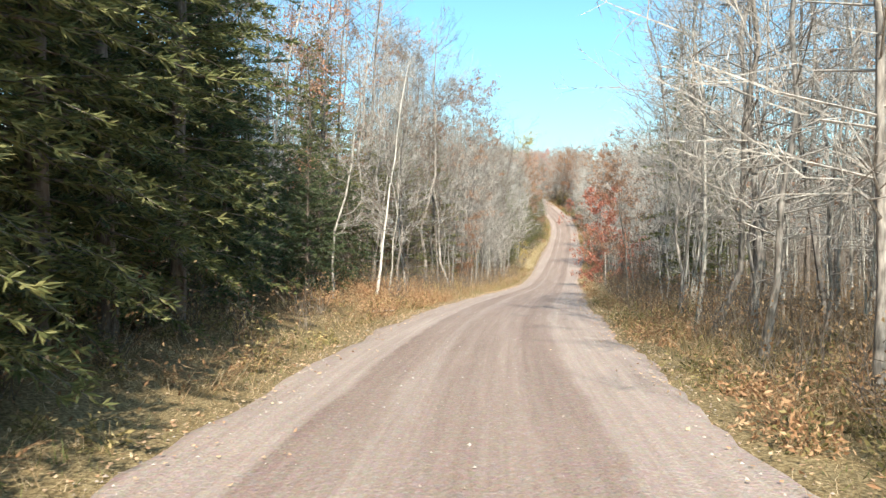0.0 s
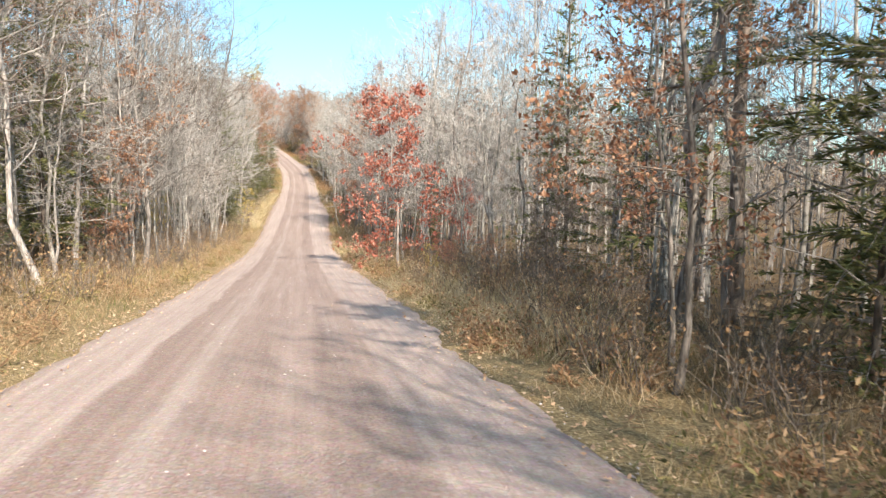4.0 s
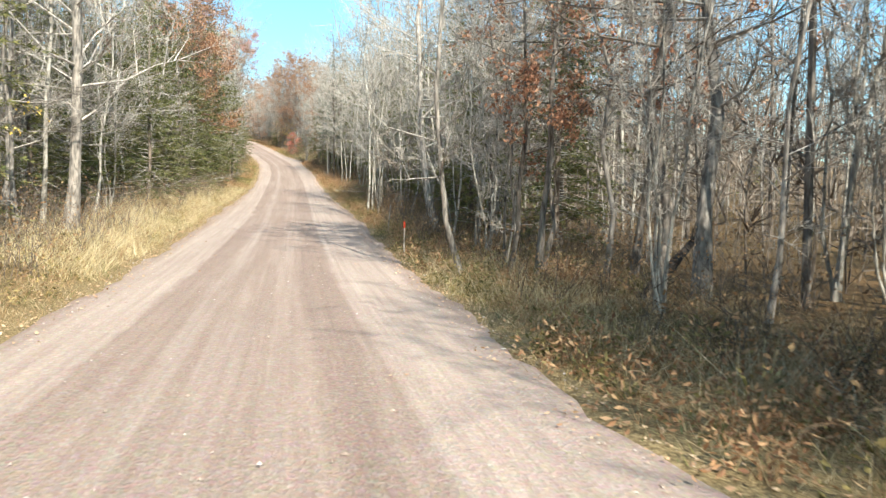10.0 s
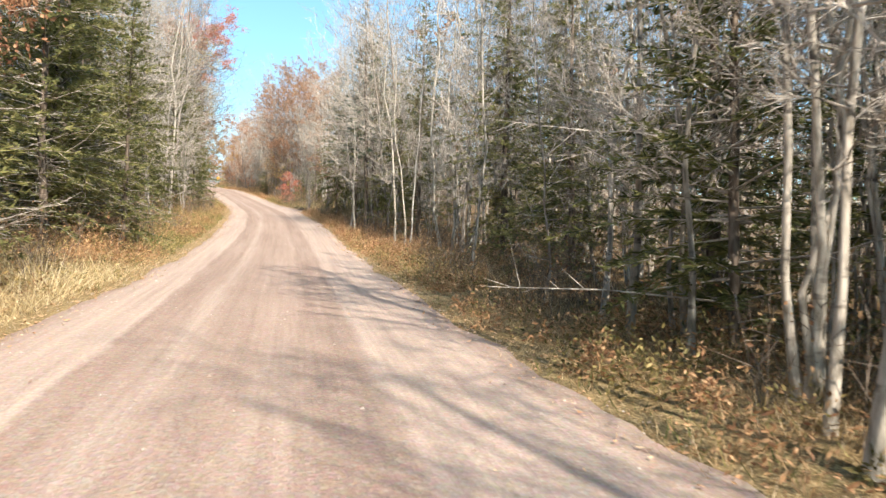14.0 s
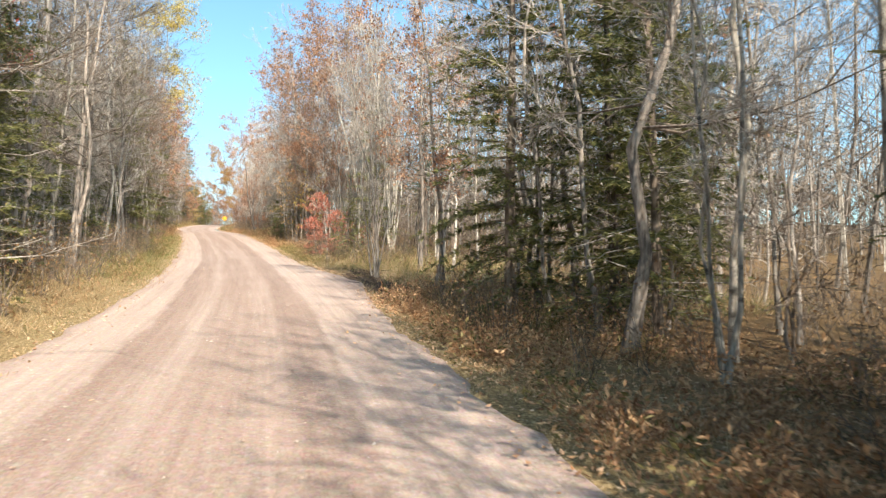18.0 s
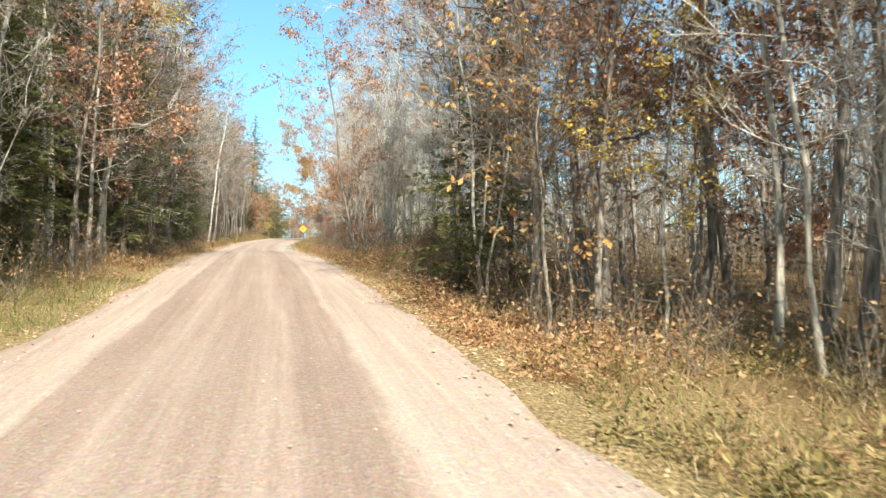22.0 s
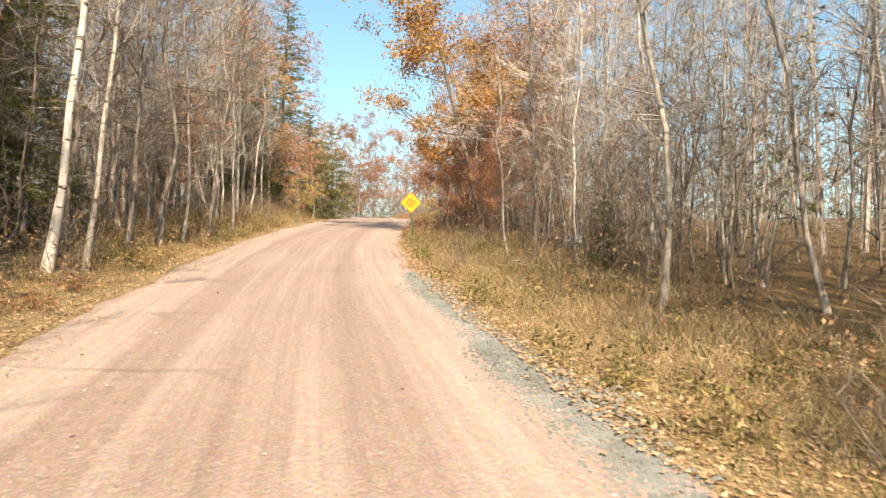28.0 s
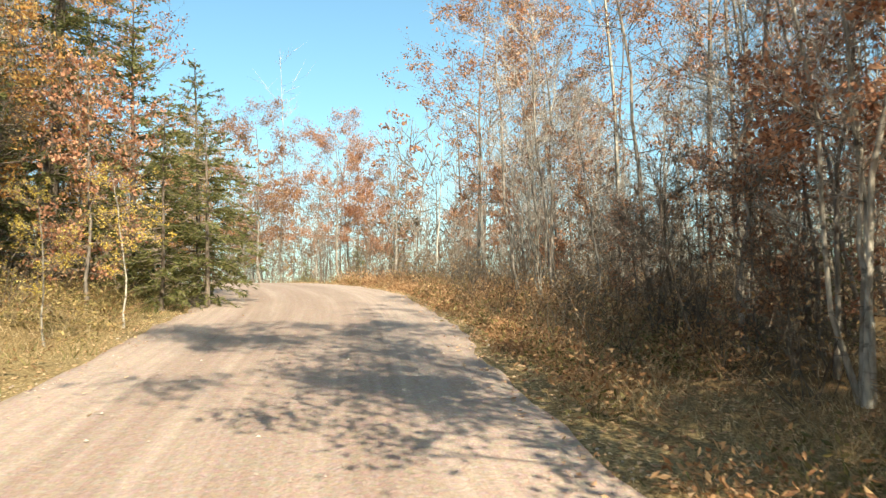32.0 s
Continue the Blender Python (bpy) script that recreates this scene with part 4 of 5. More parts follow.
stand("b1", 23.6, 249.0, 1.1, 0.03, 1.5)
stand("b0", 22.9, 250.2, 1.1, 0.02, 1.0)
# mound and birch bend
stand("m0", 35.5, 249.0, 0.95, 0.03, -1.5)
stand("m1", 36.1, 250.2, 0.9, 0.05, 1.5)
stand("m2", 36.9, 249.4, 0.9, 0.02, -1.5)
stand("p2", 33.9, 241.4, 0.85)
stand("h1", 35.4, 242.2, 0.75)
stand("q2", 34.3, 240.4, 1.0)
stand("G2", 34.1, 236.0, 0.95)
stand("G2", 34.9, 236.9, 0.8)
stand("d2", 34.6, 235.2, 0.9)
stand("d0", 35.1, 236.0, 0.9)
stand("p2", 37.6, 252.5, 0.6)
stand("p2", 36.6, 247.5, 0.8)
stand("o1", 35.6, 264.5, 0.95)
stand("o0", 33.8, 260.5, 1.05, 0.2, -1.5)
stand("q0", 34.9, 267.1, 1.2)
stand("q2", 36.0, 272.8, 1.2)
stand("o0", 34.6, 274.5, 0.85)
stand("o2", 35.4, 272.5, 0.9)
stand("m2", 34.4, 268.4, 0.8, 0.06, -1.5)
stand("h1", 22.4, 247, 0.8)
stand("d1", 24.9, 267.4, 1.1, 0.03, 1.5)
stand("o3", 23.9, 271.5, 0.9)
for k, (bare_x, bare_y) in enumerate(((24.2, 275.0), (23.6, 278.4), (24.3, 283.0), (23.7, 286.5))):
    stand(("m2", "d2", "s3", "d0")[k], bare_x, bare_y, 0.9, 0.05, 1.5)
for k, along in enumerate((246.5, 250, 254.5, 258, 261.5, 264.5, 270, 273.5)):
    stand(("o0", "m0", "h1", "s1")[k % 4], float(road_x(along)) - 4.7 - 0.3 * (k % 2), along, 0.95)
stand("o2", 23.4, 256, 1.0)
stand("h1", 22.6, 262, 0.95)
stand("h1", 23.2, 266, 0.95)
stand("p1", 22.3, 271, 0.85)
stand("h1", 22.8, 275.5, 0.95)
stand("h0", 23.6, 280.5, 0.9)
stand("h0", 23.3, 269, 1.0)
for k, (bare_x, bare_y) in enumerate(((25.0, 303.5), (25.7, 308.0), (26.0, 312.0), (25.3, 306.0), (26.6, 315.0), (24.2, 300.6))):
    stand(("d3", "m2", "d2", "d1", "s1", "d0")[k], bare_x, bare_y, 0.9, 0.04, 1.5)
for low_x, low_y in ((23.4, 299.5), (24.0, 304.6), (24.6, 309.5), (23.2, 296.2)):
    stand("u0", low_x, low_y, 1.1)
stand("h2", 23.6, 301.5, 0.8)
stand("e2", 22.6, 298.0, 0.75)
stand("b1", 24.75, 297.6, 0.92, 0.07, 1.6)
stand("a1", 25.1, 298.9, 0.95, 0.06, 1.7)
stand("p1", 22.9, 300.0, 0.8)
stand("h1", 21.9, 303.5, 0.9)
stand("d1", 23.0, 305.5, 0.9, 0.05, -1.5)
stand("d3", 23.6, 308.0, 0.9)
stand("d0", 24.0, 311.5, 0.9)
stand("p0", 23.0, 290.0, 0.95)
stand("h1", 22.4, 287.0, 0.9)
stand("p2", 23.9, 294.0, 0.7)
stand("p0", 22.6, 293.5, 0.75)
stand("p2", 23.0, 290.5, 0.9)
stand("m0", 23.4, 300.5, 0.9, 0.04, 1.2)
stand("a1", 35.4, 294.5, 0.95, 0.08, -1.5)
stand("a0", 36.6, 302.5, 0.9, 0.06, -1.4)
stand("p2", 36.4, 300, 0.32)
# sign and crest
stand("G0", 37.0, 316.0, 1.08, 0.2, -1.5)
for k, (low_x, low_y) in enumerate(((36.4, 296.5), (37.4, 298.2), (36.8, 300.5), (38.2, 301.8), (37.2, 303.6), (38.6, 305.2), (36.6, 306.2), (38.0, 297.0))):
    stand(("u0", "u2", "u1")[k % 3], low_x, low_y, 1.0)
stand("s4", 35.4, 305.4, 0.8, 0.1, -1.2)
stand("o1", 37.8, 311.0, 1.0)
stand("O0", 35.6, 318.5, 0.38)
stand("O0", 36.6, 316.4, 0.42)
stand("O0", 37.2, 313.0, 0.36)
stand("o1", 38.2, 320.5, 1.0)
stand("o1", 39.6, 316, 0.95)
stand("o2", 36.0, 317.0, 0.75)
stand("o2", 37.4, 318.2, 0.8)
stand("o2", 36.6, 314.6, 0.6)
stand("y1", 34.6, 316.0, 0.28)
stand("p2", 31.2, 338.6, 1.1)
stand("p2", 31.4, 335.6, 0.8)
stand("p2", 29.6, 337.5, 1.25)
stand("g0", 27.2, 333.5, 0.72)
stand("g0", 27.6, 338.5, 0.75)
stand("o2", 29.0, 334.0, 0.9)
stand("b2", 41.3, 351, 0.6)
stand("o1", 31, 366, 0.75)
stand("o1", 42, 376, 0.8)
stand("g0", 38, 384, 0.7)
stand("O0", 35.2, 369, 0.9)
stand("O0", 40.4, 370, 0.88)
stand("O0", 42.5, 374, 0.72)
stand("O0", 36, 378, 0.6)
stand("O0", 47, 380, 0.7)
stand("O0", 27, 368, 0.7)
stand("O0", 51, 372, 0.7)
stand("y1", 29.9, 331.5, 0.36)
stand("y1", 29.0, 329, 0.3)
stand("a0", 27.0, 329.0, 0.75)
stand("o1", 36, 381, 0.7)
stand("o1", 26, 374, 0.7)
stand("q0", 46, 372, 0.9)
stand("q2", 37, 376, 0.8)
stand("q1", 34.5, 377, 1.0)
stand("u0", 38, 362, 0.7)
stand("u1", 35.4, 364, 0.8)
stand("u2", 41, 366, 0.8)
stand("p2", 39.0, 357, 0.35)
stand("p2", 36.6, 359, 0.25)
stand("q2", 26.6, 331, 0.95)
stand("o2", 38.6, 325.5, 0.5)
stand("u1", 38.0, 324.0, 0.6)
stand("u0", 38.9, 328.0, 0.6)
stand("o2", 39.6, 330.5, 0.45)
stand("h2", 40.6, 326.0, 0.45)
stand("h2", 41.4, 328.5, 0.4)
stand("p2", 30.4, 335.0, 0.75)
stand("O0", 39.8, 321.5, 0.8)

plant_edges()
for kind in KINDS.values():
    kind.clear()


# ---- woods behind the edge ----
def cloud(templates, xs, ys, rng, sizes):
    """Many small trees laid into one mesh."""
    out_v, out_f, n = [], [], 0
    for i in range(len(xs)):
        v, f = templates[rng.integers(len(templates))]
        a, s = rng.uniform(0, 6.28), sizes[i]
        c, q = math.cos(a) * s, math.sin(a) * s
        w = np.empty_like(v)
        w[:, 0], w[:, 1], w[:, 2] = v[:, 0] * c - v[:, 1] * q + xs[i], v[:, 0] * q + v[:, 1] * c + ys[i], v[:, 2] * s + float(land(xs[i], ys[i])) - 0.1
        out_v.append(w)
        out_f.append(f + n)
        n += len(v)
    return np.concatenate(out_v), np.concatenate(out_f)


def joined(g):
    geo = Geo()
    for k in g:
        if k.n:
            geo.add(*k.arrays())
    return geo.arrays()


def scatter_woods(rng, count, near, far):
    xs, ys = [], []
    while len(xs) < count:
        y = rng.uniform(-25, 430)
        u = near + (far - near) * rng.random() ** 1.35
        s = rng.choice([-1, 1])
        if s > 0 and y > 186 and rng.random() < (0.7 if u > 22 else 0.62):
            continue
        if s > 0 and y <= 186 and rng.random() < 0.15:
            continue
        if any(o[0] == s and o[1] < y < o[2] and o[3] < u < o[4] for o in OPEN):
            continue
        xs.append(float(road_x(y)) + s * u)
        ys.append(y)
    return np.array(xs), np.array(ys)


def wood_tree(seed, H, r, crown, spread, limbs, twigs, twig_r):
    """A plain bare tree for the deep woods."""
    rng = np.random.default_rng(seed)
    g = Geo()
    z, p = trunk_line(rng, H, 0.008, 0.06)
    p = p[[0, 3, 6, 9]]
    rad = np.array([r, r * 0.75, r * 0.42, 0.01])
    g.prisms(p[:-1], p[1:], rad[:-1], rad[1:], 4)
    joints, rr, length = limbs_of(rng, np.linspace(0, 1, 4), p, H, r, crown, spread, limbs, 0.65)
    g.prisms(joints[0], joints[2], rr, rr * 0.4, 3)
    i = rng.integers(0, limbs, twigs)
    u = rng.uniform(0.2, 1, (twigs, 1))
    a = joints[0][i] + (joints[2][i] - joints[0][i]) * u
    d = unit(unit(joints[2][i] - joints[0][i]) + rng.normal(0, 0.55, (twigs, 3)) + [0, 0, 0.2])
    g.slivers(a, a + d * (length[i] * rng.uniform(0.25, 0.7, twigs))[:, None], twig_r * 1.35)
    return g.arrays()


def build_woods():
    rng = np.random.default_rng(23)
    bare = [wood_tree(900 + i, H, r, 0.10, 0.22, 24, 170, 0.008) for i, (H, r) in enumerate(((12, 0.055), (15, 0.085), (10, 0.04), (14, 0.07), (9, 0.035)))]
    far = [wood_tree(980 + i, H, 0.07, 0.05, 0.26, 18, 120, 0.028) for i, H in enumerate((11, 13, 9))]
    pale = [wood_tree(920 + i, H, r, 0.25, 0.16, 16, 100, 0.009) for i, (H, r) in enumerate(((15, 0.065), (12, 0.045)))]
    fir = [joined(conifer(940 + i, H, 0.1, low=0.06, width=0.2, step=0.8, per=5, ragged=0.35)[2:]) for i, H in enumerate((10, 13, 6))]
    rust = [joined(broadleaf(960 + i, 11, 0.08, count=10, subs=3, twigs=3, leaf=280, leaf_size=0.13)[2:]) for i in range(3)]
    for name, temp, count, near, far, mat, label in (
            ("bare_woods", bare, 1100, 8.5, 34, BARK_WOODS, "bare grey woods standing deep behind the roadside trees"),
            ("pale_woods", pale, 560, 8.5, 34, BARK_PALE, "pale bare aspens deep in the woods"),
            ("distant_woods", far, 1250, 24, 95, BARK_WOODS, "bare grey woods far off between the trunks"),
            ("conifer_woods", fir, 160, 9.5, 45, NEEDLE, "dark conifers scattered deep in the woods"),
            ("rust_woods", rust, 190, 9.5, 45, RUST, "rust-brown leafy crowns deep in the woods")):
        xs, ys = scatter_woods(rng, count, near, far)
        v, f = cloud(temp, xs, ys, rng, rng.uniform(0.8, 1.25, count))
        tagged(new(name, array_mesh(name, v, f, mat)), label, "woods", kind="stuff")
    bush = [wood_tree(1000 + i, H, 0.03, 0.02, 0.42, 12, 56, 0.022) for i, H in enumerate((4.5, 6, 3.5))]
    xs, ys = scatter_woods(rng, 2000, 15, 62)
    v, f = cloud(bush, xs, ys, rng, rng.uniform(0.7, 1.3, 2000))
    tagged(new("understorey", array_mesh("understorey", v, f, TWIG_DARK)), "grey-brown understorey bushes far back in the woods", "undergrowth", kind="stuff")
    for x0, x1, y0, y1 in ((41, 78, 206, 262), (24, 58, 88, 132), (34, 66, 134, 176), (41, 76, 264, 312), (46, 90, 330, 388), (-30, -9, 30, 80)):
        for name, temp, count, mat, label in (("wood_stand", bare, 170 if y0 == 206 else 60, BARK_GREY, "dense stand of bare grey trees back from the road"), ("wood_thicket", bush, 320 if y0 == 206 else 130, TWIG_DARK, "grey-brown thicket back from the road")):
            xs, ys = rng.uniform(x0, x1, count), rng.uniform(y0, y1, count)
            v, f = cloud(temp, xs, ys, rng, rng.uniform(0.8, 1.3, count))
            tagged(new(name, array_mesh(name, v, f, mat)), label, "woods", kind="stuff")
    for name, temp, count, mat, label in (("crest_woods", bare, 560, BARK_GREY, "bare grey woods past the crest of the road"), ("crest_understorey", bush, 760, TWIG_DARK, "grey-brown bushes past the crest of the road"), ("crest_rust_woods", rust, 160, RUST, "rust-brown crowns past the crest of the road")):
        xs, ys = rng.uniform(5, 105, count), rng.uniform(370, 440, count)
        ok = np.abs(xs - road_x(ys)) > 6
        v, f = cloud(temp, xs[ok], ys[ok], rng, rng.uniform(0.5, 0.85, count))
        tagged(new(name, array_mesh(name, v, f, mat)), label, "woods", kind="stuff")
    if SPARE:
        v, f = cloud(bare, [a[0] for a in SPARE], [a[1] for a in SPARE], rng, [a[2] for a in SPARE])
        tagged(new("sapling_thicket", array_mesh("sapling_thicket", v, f, BARK_GREY)), "thicket of thin bare saplings among the roadside trees", "woods", kind="stuff")


build_woods()


# ---- verge: grass, bracken, brush, fallen leaves, stones ----
def ground_pts(rng, n, u0, u1, y0=-8, y1=352, sides=(-1, 1), power=1.0):
    y = rng.uniform(y0, y1, n)
    s = rng.choice(sides, n)
    edge = np.where(s < 0, half_left(y), half_right(y))
    u = edge + u0 + (u1 - u0) * rng.random(n) ** power
    x = road_x(y) + s * u
    return x, y, land(x, y)


def off_clearing(pts):
    x, y, z = pts
    u = x - road_x(y)
    ok = ~((u > 0) & (u < 11.5) & (y > 197) & (y < 215)) & ~((u > 0) & (u < 7.5) & (y > 288) & (y < 311) & (np.sin(x * 7.3 + y * 5.1) < 0.55))
    return x[ok], y[ok], z[ok]


def blades(name, rng, pts, height, width, mat, label, category="grass"):
    """Grass: thin leaning blades."""
    x, y, z = pts
    n = len(x)
    p = np.stack([x, y, z - 0.02], 1)
    u = np.abs(x - road_x(y)) - 2.8
    tuft = np.clip(0.75 + 0.55 * wave(x, y, 0.8, 91) + 0.35 * wave(x, y, 0.3, 92), 0.22, 1.7)
    h = height * rng.uniform(0.4, 1.3, n) * tuft * np.clip(0.35 + 0.6 * u, 0.35, 1.0)
    bare = (np.abs(x - road_x(y) - 4.1) < 0.6) & (y > 197.5) & (y < 209)
    h = np.where(bare & (rng.random(n) < 0.45), 0.03, h)
    az = rng.uniform(0, 6.28, n)
    side = np.stack([np.cos(az), np.sin(az), 0 * az], 1) * (width * rng.uniform(0.6, 1.4, n))[:, None]
    tip = p + np.stack([rng.normal(0, 0.5, n) * h + 0.35 * h * wave(x, y, 0.7, 93), rng.normal(0, 0.5, n) * h + 0.35 * h * wave(x, y, 0.7, 94), h * rng.uniform(0.5, 1, n)], 1)
    v = np.stack([p - side, p + side, tip], 1).reshape(-1, 3)
    f = np.arange(3 * n).reshape(-1, 3)
    tagged(new(name, array_mesh(name, v, f, mat)), label, category, kind="stuff")


def clumped(rng, pts, s, keep, seed):
    x, y, z = pts
    w = wave(x, y, s, seed) + rng.normal(0, 0.25, len(x))
    ok = w > keep
    return x[ok], y[ok], z[ok]


def build_verge():
    rng = np.random.default_rng(31)
    blades("verge_grass", rng, clumped(rng, ground_pts(rng, 330000, -0.22, 3.4, power=1.15), 1.1, -0.55, 41), 0.36, 0.0042, GRASS, "dry yellow-brown grass along the gravel edge")
    blades("tall_straw", rng, ground_pts(rng, 26000, 0.4, 3.6, 106, 150, (-1,)), 0.65, 0.006, STRAW, "tall bleached straw grass on the bank")
    blades("green_grass", rng, clumped(rng, ground_pts(rng, 80000, 0.1, 3.0), 1.8, 0.2, 43), 0.38, 0.006, GREEN, "greenish grass tufts in the verge")
    blades("clearing_straw", rng, ground_pts(rng, 34000, 0.8, 10.5, 192, 234, (1,)), 0.45, 0.006, GRASS, "dry yellow-brown grass in the clearing")
    blades("clearing_grass", rng, ground_pts(rng, 17000, 0.8, 9.5, 192, 234, (1,)), 0.5, 0.006, GREEN, "tall green-brown grass in the clearing")
    blades("bank_grass", rng, ground_pts(rng, 12000, 0.4, 3.0, 158, 188, (-1,)), 0.5, 0.006, GREEN, "tall greenish grass on the bank")
    blades("bank_grass", rng, ground_pts(rng, 20000, 0.1, 3.2, 205, 246, (-1,)), 0.42, 0.005, GREEN, "tall greenish grass on the bank")
    gx, gy = rng.uniform(24, 52, 36000), rng.uniform(345, 376, 36000)
    ok = np.where(gx > road_x(gy), gx - road_x(gy) - half_right(gy), road_x(gy) - gx - half_left(gy)) > 0.1
    blades("crest_grass", rng, (gx[ok], gy[ok], land(gx[ok], gy[ok])), 0.4, 0.007, GRASS, "dry grass in the open ground past the crest")
    for y0, y1, side, count in ((4, 50, 1, 26000), (50, 112, 1, 40000), (112, 165, 1, 20000), (236, 282, 1, 24000), (282, 322, 1, 20000), (322, 350, 1, 16000), (256, 284, -1, 12000), (316, 345, -1, 14000), (30, 106, -1, 30000)):
        blades("long_grass", rng, clumped(rng, ground_pts(rng, count, 0.9, 5.6, y0, y1, (side,)), 1.6, -0.5, 47), 0.55, 0.0042, GRASS, "long withered grass on the outer verge")
    blades("long_grass", rng, ground_pts(rng, 16000, 0.4, 5.0, 284, 316, (1,)), 0.42, 0.005, GRASS, "long withered grass on the outer verge")
    blades("seed_grass", rng, clumped(rng, ground_pts(rng, 26000, 0.3, 2.8, 40, 110, (1,)), 1.2, -0.1, 48), 0.75, 0.005, STRAW, "tall pale seeding grass on the verge")
    # bracken fronds
    x, y, z = off_clearing(clumped(rng, ground_pts(rng, 17000, 0.6, 6.0, power=1.3), 1.8, -0.2, 44))
    n = len(x)
    g = Geo()
    az, ln = rng.uniform(0, 6.28, n), rng.uniform(0.4, 0.95, n)
    d = np.stack([np.cos(az), np.sin(az), 0 * az], 1)
    root = np.stack([x, y, z], 1)
    for k in range(10):
        t = (k + 1) / 10
        c = root + d * (ln * t * 0.75)[:, None] + np.stack([0 * x, 0 * x, ln * (1.0 * t - 0.5 * t * t)], 1)
        sd = np.stack([-d[:, 1], d[:, 0], rng.normal(0, 0.3, n)], 1)
        for s in (-1, 1):
            a = unit(sd * s + d * 0.5) * (ln * 0.13 * (1.12 - t))[:, None]
            g.leaves(c + a * 0.9, a, unit(np.cross(a, [[0, 0, 1.0]])) * (ln * 0.02)[:, None])
    tagged(new("bracken", g.mesh("bracken", BRACKEN)), "dead brown bracken and fern along the wood's edge", "undergrowth", kind="stuff")
    # weeds: domes of withered and olive leaves on thin stalks
    for name, mat, label, count, sides, spans, low in (
            ("fern_clumps", BRACKEN, "rust-brown fern clumps on the verge", 2300, (1,), ((4, 160), (160, 200), (232, 282), (316, 352)), 0.4),
            ("weed_clumps", WEED, "olive and straw weed clumps on the verge", 1100, (1,), ((4, 200), (215, 352)), 0.4),
            ("fern_clumps", BRACKEN, "rust-brown fern clumps on the bank", 600, (-1,), ((24, 40), (150, 186), (242, 330)), 0.7),
            ("weed_clumps", WEED, "olive and straw weed clumps on the bank", 700, (-1,), ((2, 200), (300, 346)), 0.6)):
        got = [ground_pts(rng, count // len(spans), low, 4.2, y0, y1, sides, 1.2) for y0, y1 in spans]
        x, y, z = (np.concatenate(q) for q in zip(*got))
        x, y, z = clumped(rng, (x, y, z), 2.0, -0.5, 95)
        n = len(x)
        size = rng.uniform(0.18, 0.55, n)
        each = 105
        own = np.repeat(np.arange(n), each)
        m = len(own)
        d = unit(rng.normal(0, 1, (m, 3)) * [1, 1, 0.8])
        d[:, 2] = np.abs(d[:, 2])
        reach = size[own] * rng.uniform(0.45, 1.05, m)
        c = np.stack([x, y, z], 1)[own] + d * reach[:, None] * [1.15, 1.15, 1.35]
        la = unit(d + rng.normal(0, 0.5, (m, 3)) + [0, 0, -0.35])
        lb = unit(np.cross(la, rng.normal(0, 1, (m, 3))))
        sz = rng.uniform(0.022, 0.055, (m, 1))
        g = Geo()
        g.leaves(c, la * sz, lb * sz * 0.36)
        pick = np.arange(0, m, 9)
        root = np.stack([x, y, z - 0.03], 1)[own[pick]] + rng.normal(0, 0.03, (len(pick), 3)) * [1, 1, 0]
        g.spikes(root, c[pick], 0.004)
        tagged(new(name, g.mesh(name, mat)), label, "undergrowth", kind="stuff")
    # bare shrubs: fans of stems from one root
    x, y, z = off_clearing(clumped(rng, ground_pts(rng, 3600, 1.4, 10.0, power=1.2), 3.0, -0.6, 45))
    k = 10
    x, y, z = (np.repeat(q, k) for q in (x, y, z))
    n = len(x)
    a = np.stack([x + rng.normal(0, 0.1, n), y + rng.normal(0, 0.1, n), z - 0.03], 1)
    b = a + np.stack([rng.normal(0, 0.4, n), rng.normal(0, 0.4, n), rng.uniform(0.5, 1.7, n)], 1)
    g, leaf = Geo(), Geo()
    g.spikes(a, b, 0.008)
    for i in range(3):
        m = a + (b - a) * rng.uniform(0.3, 0.9, (n, 1))
        e = m + np.stack([rng.normal(0, 0.22, n), rng.normal(0, 0.22, n), rng.uniform(0.0, 0.4, n)], 1)
        g.slivers(m, e, 0.006)
        q = e[rng.random(n) < 0.75]
        la = unit(rng.normal(0, 1, q.shape))
        lw = unit(np.cross(la, rng.normal(0, 1, q.shape)))
        s = rng.uniform(0.018, 0.042, (len(q), 1))
        leaf.leaves(q, la * s, lw * s * 0.6)
    tagged(new("brush", g.mesh("brush", TWIG_DARK)), "thin bare brush at the foot of the trees", "undergrowth", kind="stuff")
    tagged(new("brush_leaves", leaf.mesh("brush_leaves", BRACKEN)), "withered brown leaves left on the brush", "undergrowth", kind="stuff")
    # brush deep in the woods
    n = 24000
    yy = rng.uniform(-10, 400, n)
    xx = road_x(yy) + rng.choice([-1, 1], n) * (12 + 36 * rng.random(n) ** 1.3)
    a = np.stack([xx, yy, land(xx, yy) - 0.03], 1)
    g = Geo()
    g.spikes(a, a + np.stack([rng.normal(0, 0.4, n), rng.normal(0, 0.4, n), rng.uniform(0.5, 3.0, n)], 1), 0.011)
    tagged(new("deep_brush", g.mesh("deep_brush", TWIG_DARK)), "tangle of thin brush deep in the woods", "undergrowth", kind="stuff")
    # low shrubs' dead leaves
    x, y, z = off_clearing(clumped(rng, ground_pts(rng, 95000, 1.0, 6.5), 2.4, -0.3, 46))
    n = len(x)
    c = np.stack([x, y, z + rng.uniform(0.1, 1.1, n) ** 1.3], 1)
    a = unit(rng.normal(0, 1, (n, 3)))
    w = unit(np.cross(a, rng.normal(0, 1, (n, 3))))
    s = rng.uniform(0.018, 0.042, (n, 1))
    g = Geo()
    g.leaves(c, a * s, w * s * 0.6)
    tagged(new("shrub_leaves", g.mesh("shrub_leaves", BRACKEN)), "withered brown leaves on low roadside shrubs", "undergrowth", kind="stuff")
